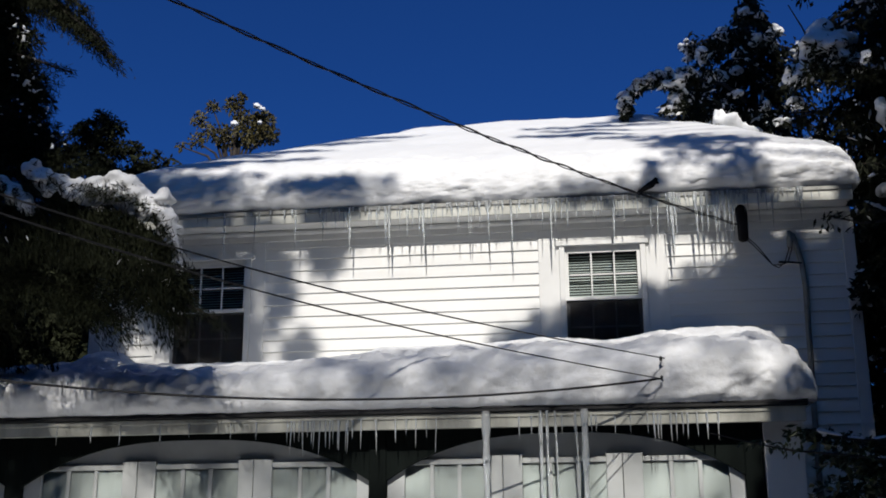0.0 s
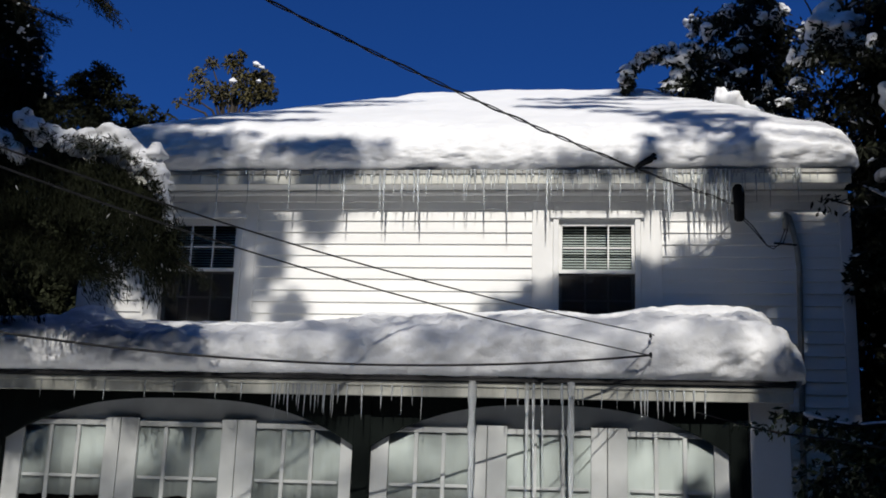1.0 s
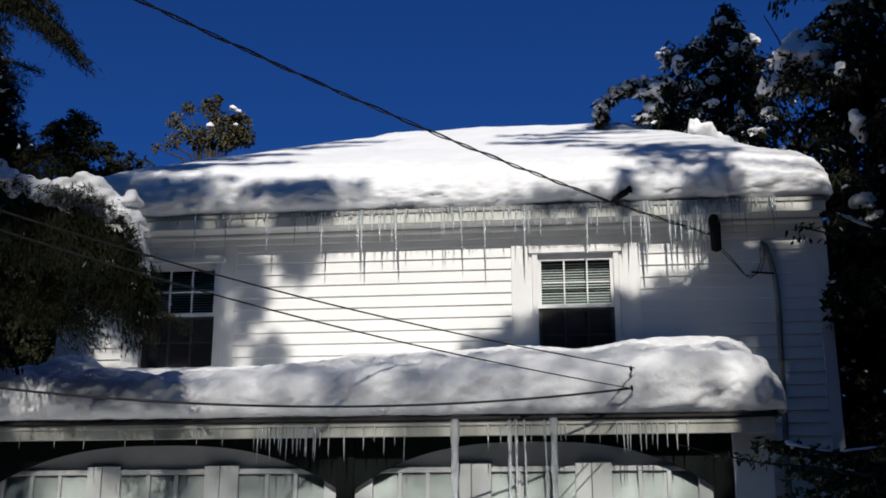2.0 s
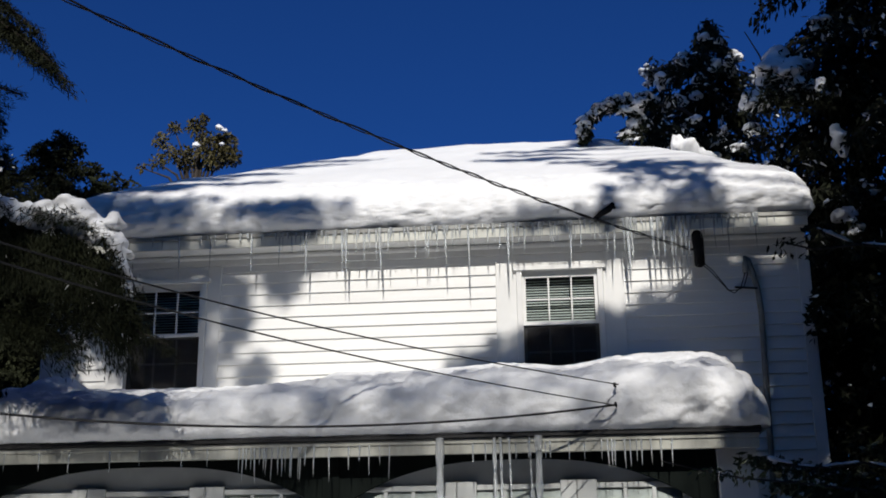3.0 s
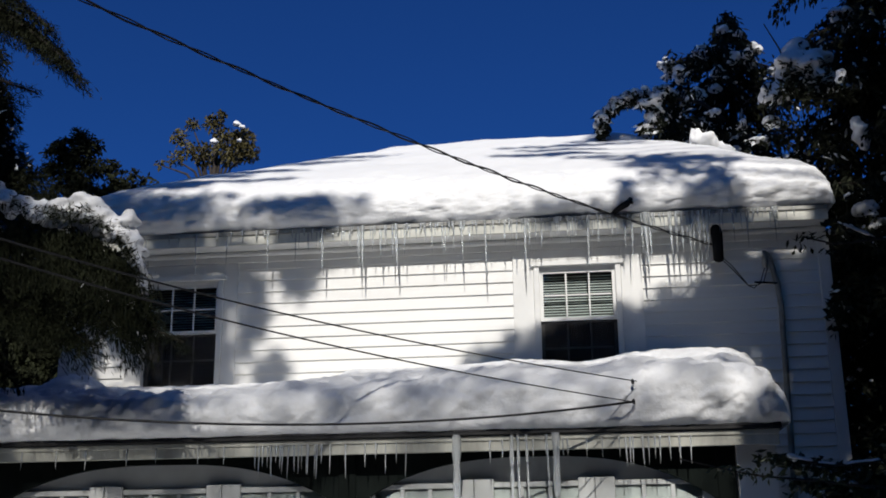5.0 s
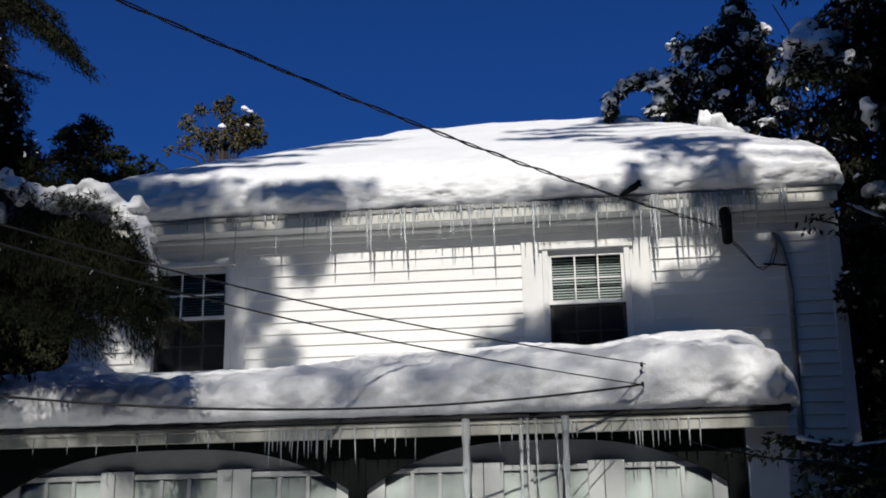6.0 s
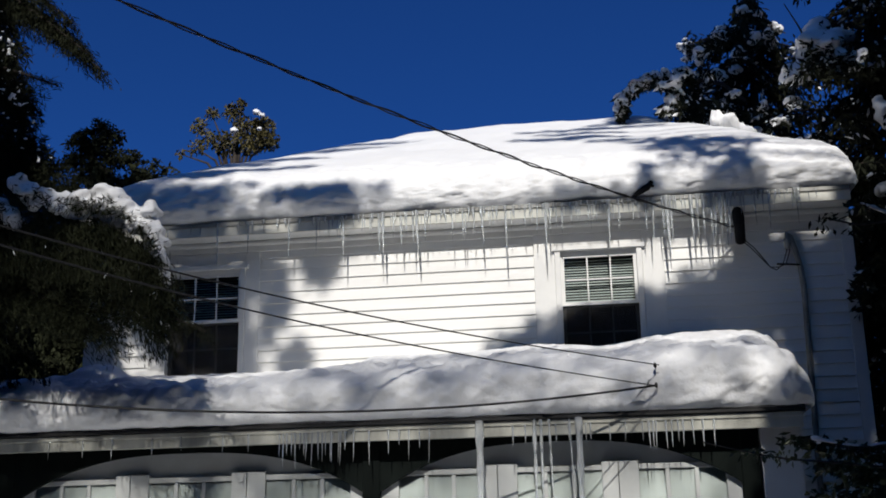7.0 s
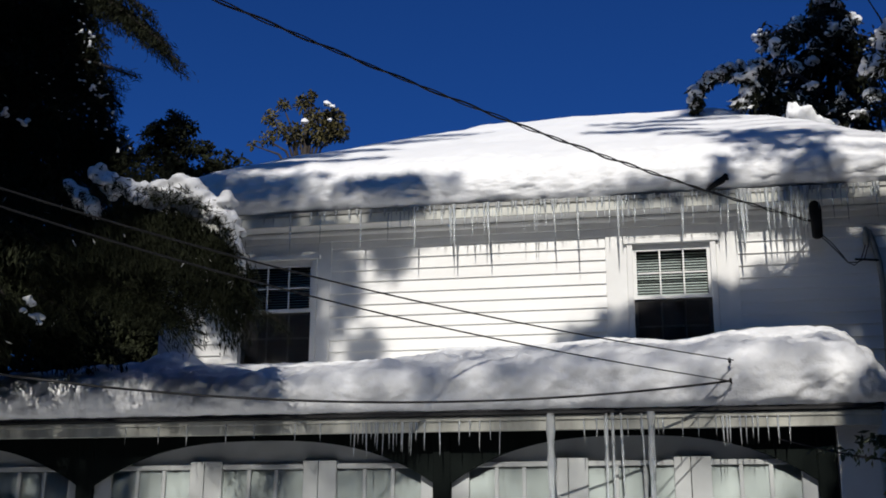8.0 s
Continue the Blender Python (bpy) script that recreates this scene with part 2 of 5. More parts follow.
def window(x0, x1, margin):
    frame_ob = house_part("window", box(bmesh.new(), x0 - margin, x0 - 0.06, WALL_Y - 0.03, WALL_Y - 0.001, SILL - 0.3, 5.408, bevel=0.004), TRIM, "white double-hung window with a half-lowered blind")

    def sub(name, mat, *b, bevel=0.003, label=""):
        return house_part(name, box(bmesh.new(), *b, bevel=bevel), mat, label, frame_ob)

    y = WALL_Y
    sub("side_trim", TRIM, x1 + 0.06, x1 + margin, y - 0.03, y - 0.001, SILL - 0.3, 5.408)
    sub("head_trim", TRIM, x0 - 0.058, x1 + 0.058, y - 0.025, y - 0.001, HEAD + 0.06, 5.406)
    sub("casing", TRIM, x0 - 0.058, x0 - 0.001, y - 0.055, y + 0.03, SILL - 0.05, HEAD + 0.058)
    sub("casing", TRIM, x1 + 0.001, x1 + 0.058, y - 0.055, y + 0.03, SILL - 0.05, HEAD + 0.058)
    sub("head_casing", TRIM, x0 - 0.09, x1 + 0.09, y - 0.075, y - 0.026, HEAD + 0.03, HEAD + 0.075)
    sub("sill", TRIM, x0 - 0.1, x1 + 0.1, y - 0.09, y + 0.1, SILL - 0.05, SILL - 0.002)
    # upper sash stands before the lower one
    for name, z0, z1, ys in (("upper_sash", MEET, HEAD, y + 0.005), ("lower_sash", SILL, MEET + 0.02, y + 0.05)):
        b = bmesh.new()
        s = 0.035
        box(b, x0, x0 + s, ys, ys + 0.035, z0, z1)
        box(b, x1 - s, x1, ys, ys + 0.035, z0, z1)
        box(b, x0 + s, x1 - s, ys, ys + 0.035, z0, z0 + s)
        box(b, x0 + s, x1 - s, ys, ys + 0.035, z1 - s, z1)
        house_part(name, b, TRIM, "", frame_ob)
        w = (x1 - x0 - 2 * s) / 3
        for k in (1, 2):
            sub("muntin", TRIM, x0 + s + k * w - 0.009, x0 + s + k * w + 0.009, ys + 0.006, ys + 0.024, z0 + s, z1 - s)
        zm = (z0 + z1) / 2
        for k in range(3):
            sub("muntin", TRIM, x0 + s + k * w + 0.0095, x0 + s + (k + 1) * w - 0.0095, ys + 0.006, ys + 0.024, zm - 0.009, zm + 0.009)
        sub("pane", GLASS, x0 + s, x1 - s, ys + 0.026, ys + 0.031, z0 + s, z1 - s, bevel=0)
    sub("insect_screen", SCREEN, x0 + 0.002, x1 - 0.002, y + 0.03, y + 0.032, SILL + 0.002, MEET - 0.002, bevel=0, label="fine grey insect screen")
    n = 17
    for k in range(n):
        z = HEAD - 0.05 - k * 0.029
        b = box(bmesh.new(), x0 + 0.02, x1 - 0.02, -0.012, 0.012, -0.0015, 0.0015)
        bmesh.ops.rotate(b, verts=b.verts, cent=(0, 0, 0), matrix=Matrix.Rotation(radians(38), 3, "X"))
        bmesh.ops.translate(b, verts=b.verts, vec=(0, y + 0.115, z))
        house_part("blind_slat", b, BLIND, "", frame_ob)


for w in WINDOWS:
    window(*w)


def siding_board(x0, x1, z):
    """One lapped board, its lower edge proud of the board below."""
    y = WALL_Y
    v = [(x0, y, z), (x1, y, z), (x1, y - 0.024, z), (x0, y - 0.024, z), (x0, y, z + COURSE), (x1, y, z + COURSE), (x1, y - 0.004, z + COURSE), (x0, y - 0.004, z + COURSE)]
    f = [(0, 1, 2, 3), (3, 2, 6, 7), (4, 7, 6, 5), (0, 3, 7, 4), (1, 5, 6, 2), (0, 4, 5, 1)]
    ob = raw("siding_board", [Vector(p) - house.location for p in v], f, SIDING)
    ob.parent = house


def siding():
    for k in range(40):
        z = 5.33 - k * COURSE
        for x0, x1 in ((LEFT + 0.121, a0 - 0.211), (a1 + 0.211, b0 - 0.281), (b1 + 0.281, RIGHT - 0.101)):
            if z > 3.7:
                siding_board(x0, x1, z)
            elif x1 > RIGHT - 0.2:
                siding_board(1.85, x1, z)


siding()

# ---- snow on the house roof ----


def smin(vals, k):
    return -k * math.log(sum(math.exp(-v / k) for v in vals))


def snow_sheet(name, xs, rows, place, floor_z, mat, label, rough):
    """A thick snow blanket; place(x, row) gives its skin, floor_z() its underside, rough() its lumps along the normal."""
    nx, ny = len(xs), len(rows)
    top = [Vector(place(x, r)) for r in rows for x in xs]
    verts = []
    for j in range(ny):
        for i in range(nx):
            p = top[j * nx + i]
            du = top[j * nx + min(i + 1, nx - 1)] - top[j * nx + max(i - 1, 0)]
            dv = top[min(j + 1, ny - 1) * nx + i] - top[max(j - 1, 0) * nx + i]
            n = du.cross(dv).normalized()
            verts.append(p + n * rough(p))
    base = len(verts)
    verts += [Vector((v.x, max(v.y, floor_z(None, None)), min(v.z - 0.004, floor_z(v.x, v.y)))) for v in verts]
    faces = []
    for j in range(ny - 1):
        for i in range(nx - 1):
            q = (j * nx + i, j * nx + i + 1, (j + 1) * nx + i + 1, (j + 1) * nx + i)
            faces.append(q)
            faces.append(tuple(k + base for k in q[::-1]))
    ring = [i for i in range(nx)] + [j * nx + nx - 1 for j in range(1, ny)] + [(ny - 1) * nx + i for i in range(nx - 2, -1, -1)] + [j * nx for j in range(ny - 2, 0, -1)]
    for k, a in enumerate(ring):
        b = ring[(k + 1) % len(ring)]
        faces.append((b, a, a + base, b + base))
    return tagged(raw(name, verts, faces, mat, smooth=True), label, "snow")


def swept(knots, step):
    """Points (y, share of the full height) along a rounded cross-section through the knots."""
    out = []
    for k in range(len(knots) - 1):
        p = [Vector((*knots[max(0, min(len(knots) - 1, k + d))], 0)) for d in (-1, 0, 1, 2)]
        n = max(1, int((p[2] - p[1]).length / step))
        for i in range(n):
            t = i / n
            q = 0.5 * (2 * p[1] + (p[2] - p[0]) * t + (2 * p[0] - 5 * p[1] + 4 * p[2] - p[3]) * t * t + (3 * p[1] - p[0] - 3 * p[2] + p[3]) * t ** 3)
            out.append((q.x, q.y))
    return out + [knots[-1]]


def rounded(d, r):
    return (1 - (1 - min(max(d, 0) / r, 1)) ** 2.6) ** (1 / 2.6)


def billow(p, scale):
    """Rounded lumps with sharp creases between them."""
    q = Vector(p) * scale
    return abs(noise.noise(q)) + 0.5 * abs(noise.noise(q * 2.1 + Vector((5, 0, 0)))) + 0.25 * abs(noise.noise(q * 4.3))


def spaced(lo, hi, step, edge, fine_step, both=True):
    out, v = [], lo
    while v < hi - 1e-6:
        out.append(v)
        near = v - lo < edge or (both and hi - v < edge)
        v += fine_step if near else step
    return out + [hi]


UPPER_ROWS = swept(((11.1, 0.0), (11.02, 0.14), (10.98, 0.34), (10.99, 0.58), (11.05, 0.8), (11.15, 0.94), (11.3, 1.0)), 0.016) + [(11.3 + 0.05 * k, 1.0) for k in range(1, 45)] + [(13.5 + 0.12 * k, 1.0) for k in range(1, 22)] + [(16.2, 0.9), (16.35, 0.6), (16.42, 0.0)]


def upper_place(x, row):
    y, share = row
    plane = smin((6.06 + (y - 10.9) * 0.58, 6.06 + (x + 5.55) * 0.47, 6.05 + (2.84 - x) * 0.8, 6.1 + (16.5 - y) * 0.55), 0.09)
    e = rounded(x + 5.53, 0.25) * rounded(2.82 - x, 0.2)
    return x, y, 5.668 + (plane - 5.668) * share * (0.01 + 0.99 * e)


def upper_rough(p):
    g = max(0.0, min(1.0, (11.55 - p.y) / 0.6))
    g = max(g, 0.45 * max(0.0, 1 - (2.8 - p.x) / 0.7))
    low = min(1.0, max(0.0, (p.z - 5.68) / 0.08))
    return 0.04 * fbm(p, 0.9, 3) + g * low * (0.03 * fbm(p, 2.2, 3) + 0.035 * (billow(p, 4.0) - 0.35) + 0.022 * fbm(p, 9, 3) + 0.008 * fbm(p, 24, 2)) + 0.003 * fbm(p, 9, 2)


snow_sheet("roof_snow", spaced(-5.53, 2.82, 0.035, 0.3, 0.02), UPPER_ROWS, upper_place, lambda x, y: 11.06 if x is None else 5.669,
           SNOW, "deep wind-rounded snow blanket on the hipped house roof", upper_rough)

# ---- garage wing ----
FY, FZ0, FZ1 = 9.4, 3.07, 3.2
W_LEFT, W_RIGHT = -8.6, 1.8
DOOR_Y = 9.70
ARCH_Y = DOOR_Y - 0.11
wing = thing("garage_wing", "white garage wing with dark arched bays and carriage doors", "garage", at=(-3.4, 9.8, 0.2))
WING_INV = Matrix.Translation(wing.location).inverted()


def wpart(name, bm, mat, label="", parent=wing):
    ob = part(name, bm, mat, None, label)
    ob.parent = parent
    if parent is wing:
        ob.matrix_parent_inverse = WING_INV
    return ob


def wbox(name, mat, *b, bevel=0.004, label="", parent=wing):
    return wpart(name, box(bmesh.new(), *b, bevel=bevel), mat, label, parent)


wbox("fascia", DARKER_TRIM, W_LEFT, W_RIGHT, FY - 0.03, FY, FZ0, FZ1)
wbox("fascia_cap", DARKER_TRIM, W_LEFT, W_RIGHT, FY - 0.045, FY - 0.031, FZ0 + 0.085, FZ1 - 0.002)
wbox("drip_edge", BLACK, W_LEFT, W_RIGHT + 0.02, FY - 0.078, FY - 0.0, FZ1 + 0.001, FZ1 + 0.03)
bm = bmesh.new()
rf = [(W_LEFT, FY - 0.06, 3.223), (W_RIGHT + 0.02, FY - 0.06, 3.223), (W_RIGHT + 0.02, 11.38, 3.55), (W_LEFT, 11.38, 3.55)]
vs = [bm.verts.new(p) for p in rf] + [bm.verts.new((x, y, z + 0.03)) for x, y, z in rf]
for f in ((3, 2, 1, 0), (4, 5, 6, 7), (0, 1, 5, 4), (1, 2, 6, 5), (2, 3, 7, 6), (3, 0, 4, 7)):
    bm.faces.new([vs[i] for i in f])
wpart("roof", bm, ASPHALT)
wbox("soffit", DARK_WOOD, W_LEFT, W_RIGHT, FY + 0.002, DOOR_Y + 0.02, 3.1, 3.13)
wbox("wall", SIDING, W_RIGHT - 0.12, W_RIGHT - 0.001, DOOR_Y + 0.05, 11.37, 0.2, 3.1)
wbox("header", DOOR_PAINT, W_LEFT, W_RIGHT - 0.121, DOOR_Y + 0.021, DOOR_Y + 0.16, 2.8, 3.098)
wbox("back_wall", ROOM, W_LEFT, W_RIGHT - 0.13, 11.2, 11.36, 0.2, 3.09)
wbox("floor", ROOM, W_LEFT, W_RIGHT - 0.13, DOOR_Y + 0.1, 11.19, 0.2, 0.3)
wbox("corner_pilaster", TRIM, 1.47, W_RIGHT - 0.005, ARCH_Y - 0.03, DOOR_Y + 0.04, 0.2, 3.097)
POSTS = (-8.58, -5.21, -1.84, 1.38)


def arch(x0, x1):
    """Dark board with a flattened arch cut out of it, between two posts."""
    c, h = (x0 + x1) / 2, (x1 - x0) / 2
    b = bmesh.new()
    n = 40
    rows = []
    for i in range(n + 1):
        u = -1 + 2 * i / n
        x, z = c + u * h, 2.656 + 0.39 * (1 - abs(u) ** 2.7)
        rows.append([b.verts.new(p) for p in ((x, ARCH_Y + 0.01, z), (x, ARCH_Y + 0.01, 3.098), (x, ARCH_Y + 0.055, 3.098), (x, ARCH_Y + 0.055, z))])
    for r, s in zip(rows, rows[1:]):
        for k in range(4):
            b.faces.new((r[k], s[k], s[(k + 1) % 4], r[(k + 1) % 4]))
    b.faces.new(rows[0])
    b.faces.new(rows[-1][::-1])
    bmesh.ops.recalc_face_normals(b, faces=b.faces[:])
    wpart("arch_board", b, DARK_WOOD, "dark arched board between posts")


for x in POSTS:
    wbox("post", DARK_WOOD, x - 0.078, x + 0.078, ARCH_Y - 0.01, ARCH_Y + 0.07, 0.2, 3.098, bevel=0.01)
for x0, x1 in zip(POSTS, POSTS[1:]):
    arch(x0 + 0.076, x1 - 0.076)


def door_leaf(x0, x1, covered):
    """A glazed carriage-door leaf: two stiles, rails, three panes across, curtain behind."""
    y, top, bottom = DOOR_Y, 2.87, 0.32
    g0, g1 = x0 + 0.17, x1 - 0.14
    leaf = wbox("door_leaf", DOOR_PAINT, x0 + 0.003, g0, y - 0.035, y + 0.02, bottom, top, label="white glazed carriage door leaf")
    sub = lambda name, mat, *b, **k: wbox(name, mat, *b, parent=leaf, **k)
    sub("stile", DOOR_PAINT, g1, x1 - 0.003, y - 0.035, y + 0.02, bottom, top)
    sub("top_rail", DOOR_PAINT, g0 + 0.001, g1 - 0.001, y - 0.02, y + 0.018, 2.795, 2.84)
    sub("lower_panel", DOOR_PAINT, g0 + 0.001, g1 - 0.001, y - 0.02, y + 0.018, bottom, 1.4)
    w = (g1 - g0) / 3
    for k in (1, 2):
        sub("muntin", DOOR_PAINT, g0 + k * w - 0.018, g0 + k * w + 0.018, y - 0.026, y - 0.004, 1.402, 2.793)
    for z in (1.87, 2.34):
        for k in range(3):
            sub("muntin", DOOR_PAINT, g0 + k * w + 0.0185, g0 + (k + 1) * w - 0.0185, y - 0.02, y - 0.004, z - 0.014, z + 0.014)
    for k in range(3):
        sub("pane", GLASS, g0 + k * w + 0.001, g0 + (k + 1) * w - 0.001, y - 0.0035, y - 0.0005, 1.402, 2.793, bevel=0)
    # gathered curtain with an uneven hem
    n = 60
    verts, faces = [], []
    hem = 1.4 if covered else 2.17
    for i in range(n + 1):
        x = g0 + 0.002 + (g1 - g0 - 0.004) * i / n
        yy = y + 0.008 + 0.003 * math.sin(x * 40) + 0.003 * noise.noise((x * 9, 0, 3))
        hz = hem + 0.035 * noise.noise((x * 5, 4, 0)) + 0.012 * noise.noise((x * 22, 1, 0))
        verts += [(x, yy, 2.83), (x, yy, hz), (x, yy + 0.008, hz), (x, yy + 0.008, 2.83)]
    for i in range(n):
        for k in range(4):
            faces.append((4 * i + k, 4 * i + (k + 1) % 4, 4 * i + 4 + (k + 1) % 4, 4 * i + 4 + k))
    cloth = raw("curtain", verts, faces, CLOTH, smooth=True)
    cloth.parent = leaf


for post0, post1 in zip(POSTS, POSTS[1:]):
    w = (post1 - post0 - 0.12) / 3
    for k in range(3):
        x0 = post0 + 0.06 + k * w
        door_leaf(x0, x0 + w, covered=x0 > -1.0)

# ---- snow on the garage wing ----
CREST = ((-9, 3.76), (-6.0, 3.8), (-5.0, 3.88), (-4.6, 3.9), (-4.2, 3.86), (-3.3, 3.85), (-2.75, 3.85), (-2.48, 3.86), (-2.11, 3.9), (-1.68, 3.96), (-1.25, 3.97), (-0.83, 3.98), (-0.4, 4.01), (-0.1, 4.0), (0.17, 3.975), (0.43, 4.0), (0.69, 4.05), (0.95, 4.07), (1.25, 4.07), (1.5, 4.05), (2.2, 4.0))


def crest(x):
    for (xa, za), (xb, zb) in zip(CREST, CREST[1:]):
        if x <= xb:
            t = max(0.0, (x - xa) / (xb - xa))
            t = t * t * (3 - 2 * t)
            return za + (zb - za) * t
    return CREST[-1][1]


LOWER_ROWS = swept(((9.36, 0.0), (9.28, 0.05), (9.23, 0.15), (9.22, 0.27), (9.25, 0.37), (9.33, 0.45), (9.5, 0.53), (9.8, 0.63), (10.2, 0.76), (10.6, 0.88), (11.0, 0.965), (11.37, 1.0)), 0.02)


def lower_place(x, row):
    """The surface climbs from a rounded lip over the eave to the house wall."""
    y, share = row
    z = 1.875 + 1.1 * (crest(0.147 + (x - 0.147) / 1.1) - 1.905)
    e = rounded(1.89 - x, 0.33)
    z += (z - 3.236) * 0.2 * math.exp(-(((x + 4.75) / 0.26) ** 2 + ((y - 10.3) / 0.36) ** 2) ** 2)
    return x, y + 0.1 * (1 - e) * (1 - share), 3.236 + (z - 3.236) * share * (0.01 + 0.99 * e)


def lower_rough(p):
    patch = 0.5 + 0.5 * noise.noise(p * 1.3 + Vector((9, 0, 0)))
    lump = 0.02 * fbm(p, 1.7, 3) + 0.04 * fbm(p + Vector((3, 0, 0)), 2.2, 2) + (0.3 + patch) * 0.085 * (billow(p, 3.4) - 0.38) + 0.028 * fbm(p, 8, 3) + 0.006 * fbm(p, 24, 2)
    low = max(0.0, min(1.0, (p.z - 3.235) / 0.08))
    return lump * low * (1 - 0.85 * max(0.0, min(1.0, (p.y - 9.9) / 1.0)))


snow_sheet("garage_snow", spaced(W_LEFT - 0.05, 1.89, 0.028, 0.5, 0.018), LOWER_ROWS, lower_place,
           lambda x, y: 9.33 if x is None else 3.236 + max(0, y - 9.34) * 0.16, SNOW_CRUST, "thick lumpy snow drift on the garage roof", lower_rough)
snow_sheet("garage_snow", spaced(W_LEFT - 0.05, -5.48, 0.09, 0.2, 0.06), [11.38 + 0.1 * k for k in range(33)], lambda x, y: (x, y, crest(x) + 0.15 + (y - 11.38) * 0.2), lambda x, y: 11.3 if x is None else 3.55 + (y - 11.38) * 0.2,
           SNOW_CRUST, "shaded snow on the rising rear roof of the garage", lambda p: 0.05 * fbm(p, 1.5, 3))
wbox("rear_wall", SIDING, W_LEFT, -5.47, 11.4, 14.5, 0.2, 3.5)

# ---- icicles ----


def icicle_mesh(seed, sides=7):
    """A unit icicle hanging from the origin, one metre long and thick as a metre: scaled when placed."""
    rnd = random.Random(seed)
    n = 14
    pts, rad = [], []
    ox = oy = 0.0
    for i in range(n + 1):
        t = i / n
        ox += rnd.uniform(-0.05, 0.05)
        oy += rnd.uniform(-0.05, 0.05)
        pts.append((ox, oy, -t))
        rad.append(0.5 * ((1 - t) ** 0.8) * (1 + 0.22 * math.sin(i * 2.3 + seed)) + 0.02)
    verts, faces = [], []
    for p, r in zip(pts, rad):
        for k in range(sides):
            g = 2 * math.pi * k / sides
            verts.append((p[0] + r * math.cos(g), p[1] + r * math.sin(g), p[2]))
    for i in range(n):
        for k in range(sides):
            k2 = (k + 1) % sides
            faces.append((i * sides + k, (i + 1) * sides + k, (i + 1) * sides + k2, i * sides + k2))
    faces.append(tuple(range(sides)))
    faces.append(tuple(range(n * sides, n * sides + sides))[::-1])
    me = bpy.data.meshes.new("icicle")
    me.from_pydata(verts, [], faces)
    me.materials.append(ICE)
    me.polygons.foreach_set("use_smooth", [True] * len(me.polygons))
    me.update()
    return me


ICICLES = [icicle_mesh(k) for k in range(7)]
rnd = random.Random(5)


def icicle(x, y, z, length, width, group, label):
    ob = new("icicle", rnd.choice(ICICLES))
    ob.location = (x, y, z)
    ob.rotation_euler = (rnd.uniform(-0.03, 0.03), rnd.uniform(-0.03, 0.03), rnd.uniform(0, 6))
    ob.scale = (width, width, length)
    tagged(ob, label, "icicle", group)


SMALL = "short clear icicle hanging from the eave"
LONG = "long thin clear icicle hanging from the eave"
x = -4.4
while x < 2.45:
    thick = 0.35 if x < -2.6 else (0.6 if x < -0.6 else 1.0)
    long_one = rnd.random() < 0.2
    length = rnd.uniform(0.28, 0.44) if long_one else rnd.uniform(0.06, 0.2)
    icicle(x, 11.065 + rnd.uniform(-0.012, 0.012), 5.665, length + 0.05, rnd.uniform(0.012, 0.021) + 0.008 * long_one, "icicles along the house eave", LONG if long_one else SMALL)
    x += rnd.uniform(0.035, 0.11) / thick
for x in (1.18, 1.24, 1.3, 1.37, 1.42, 1.47, 1.51, 1.55):
    icicle(x, 11.06, 5.665, rnd.uniform(0.45, 0.62), rnd.uniform(0.024, 0.04), "icicles along the house eave", LONG)
for x, l, w in ((0.93, 0.66, 0.055), (0.97, 0.5, 0.035), (-2.02, 0.52, 0.035), (-0.72, 0.6, 0.03), (-1.66, 0.5, 0.04), (-2.45, 0.5, 0.03), (-0.3, 0.55, 0.035), (0.35, 0.55, 0.034)):
    icicle(x, 11.06, 5.67, l, w, "icicles along the house eave", "thick frozen drip hanging from the eave")
x = -2.7
while x < 1.7:
    icicle(x, 11.065 + rnd.uniform(-0.012, 0.012), 5.665, rnd.uniform(0.14, 0.36), rnd.uniform(0.013, 0.022), "icicles along the house eave", LONG)
    x += rnd.uniform(0.03, 0.15)
x = -3.6
while x < 2.3:
    icicle(x, 11.06 + rnd.uniform(-0.02, 0.006), 5.665, rnd.uniform(0.05, 0.14), rnd.uniform(0.02, 0.045), "icicles along the house eave", "stubby frozen drip along the eave")
    x += rnd.uniform(0.03, 0.09) if x > -1.5 else rnd.uniform(0.05, 0.16)
# garage eave
for x0, x1, n, lo, hi in ((-2.62, -2.0, 17, 0.06, 0.26), (-1.95, -1.2, 7, 0.05, 0.24), (0.45, 1.1, 12, 0.07, 0.2), (-0.6, 0.4, 9, 0.06, 0.16), (-4.9, -2.8, 7, 0.04, 0.12)):
    for k in range(n):
        icicle(x0 + (x1 - x0) * (k + rnd.random()) / n, 9.352 + rnd.uniform(-0.006, 0.006), 3.16, rnd.uniform(lo, hi) + 0.08, rnd.uniform(0.012, 0.022), "icicles along the garage eave", SMALL)
for x, l, w in ((-0.86, 1.9, 0.072), (-0.02, 1.9, 0.064), (-0.39, 1.35, 0.036), (-0.34, 1.2, 0.028), (-0.27, 0.95, 0.024), (-0.1, 0.75, 0.02)):
    icicle(x, 9.345, 3.205, l, w, "icicles along the garage eave", "very long thick icicle reaching far down before the doors")

# ---- cables and fittings ----


def cable_points(a, b, u0, u1, c0, c1, c2, n=60, c3=0.0):
    out = []
    for i in range(n + 1):
        u = u0 + (u1 - u0) * i / n
        out.append(Vector((a[0] + (b[0] - a[0]) * u, a[1] + (b[1] - a[1]) * u, c0 + c1 * u + c2 * u * u + c3 * u ** 3)))
    return out


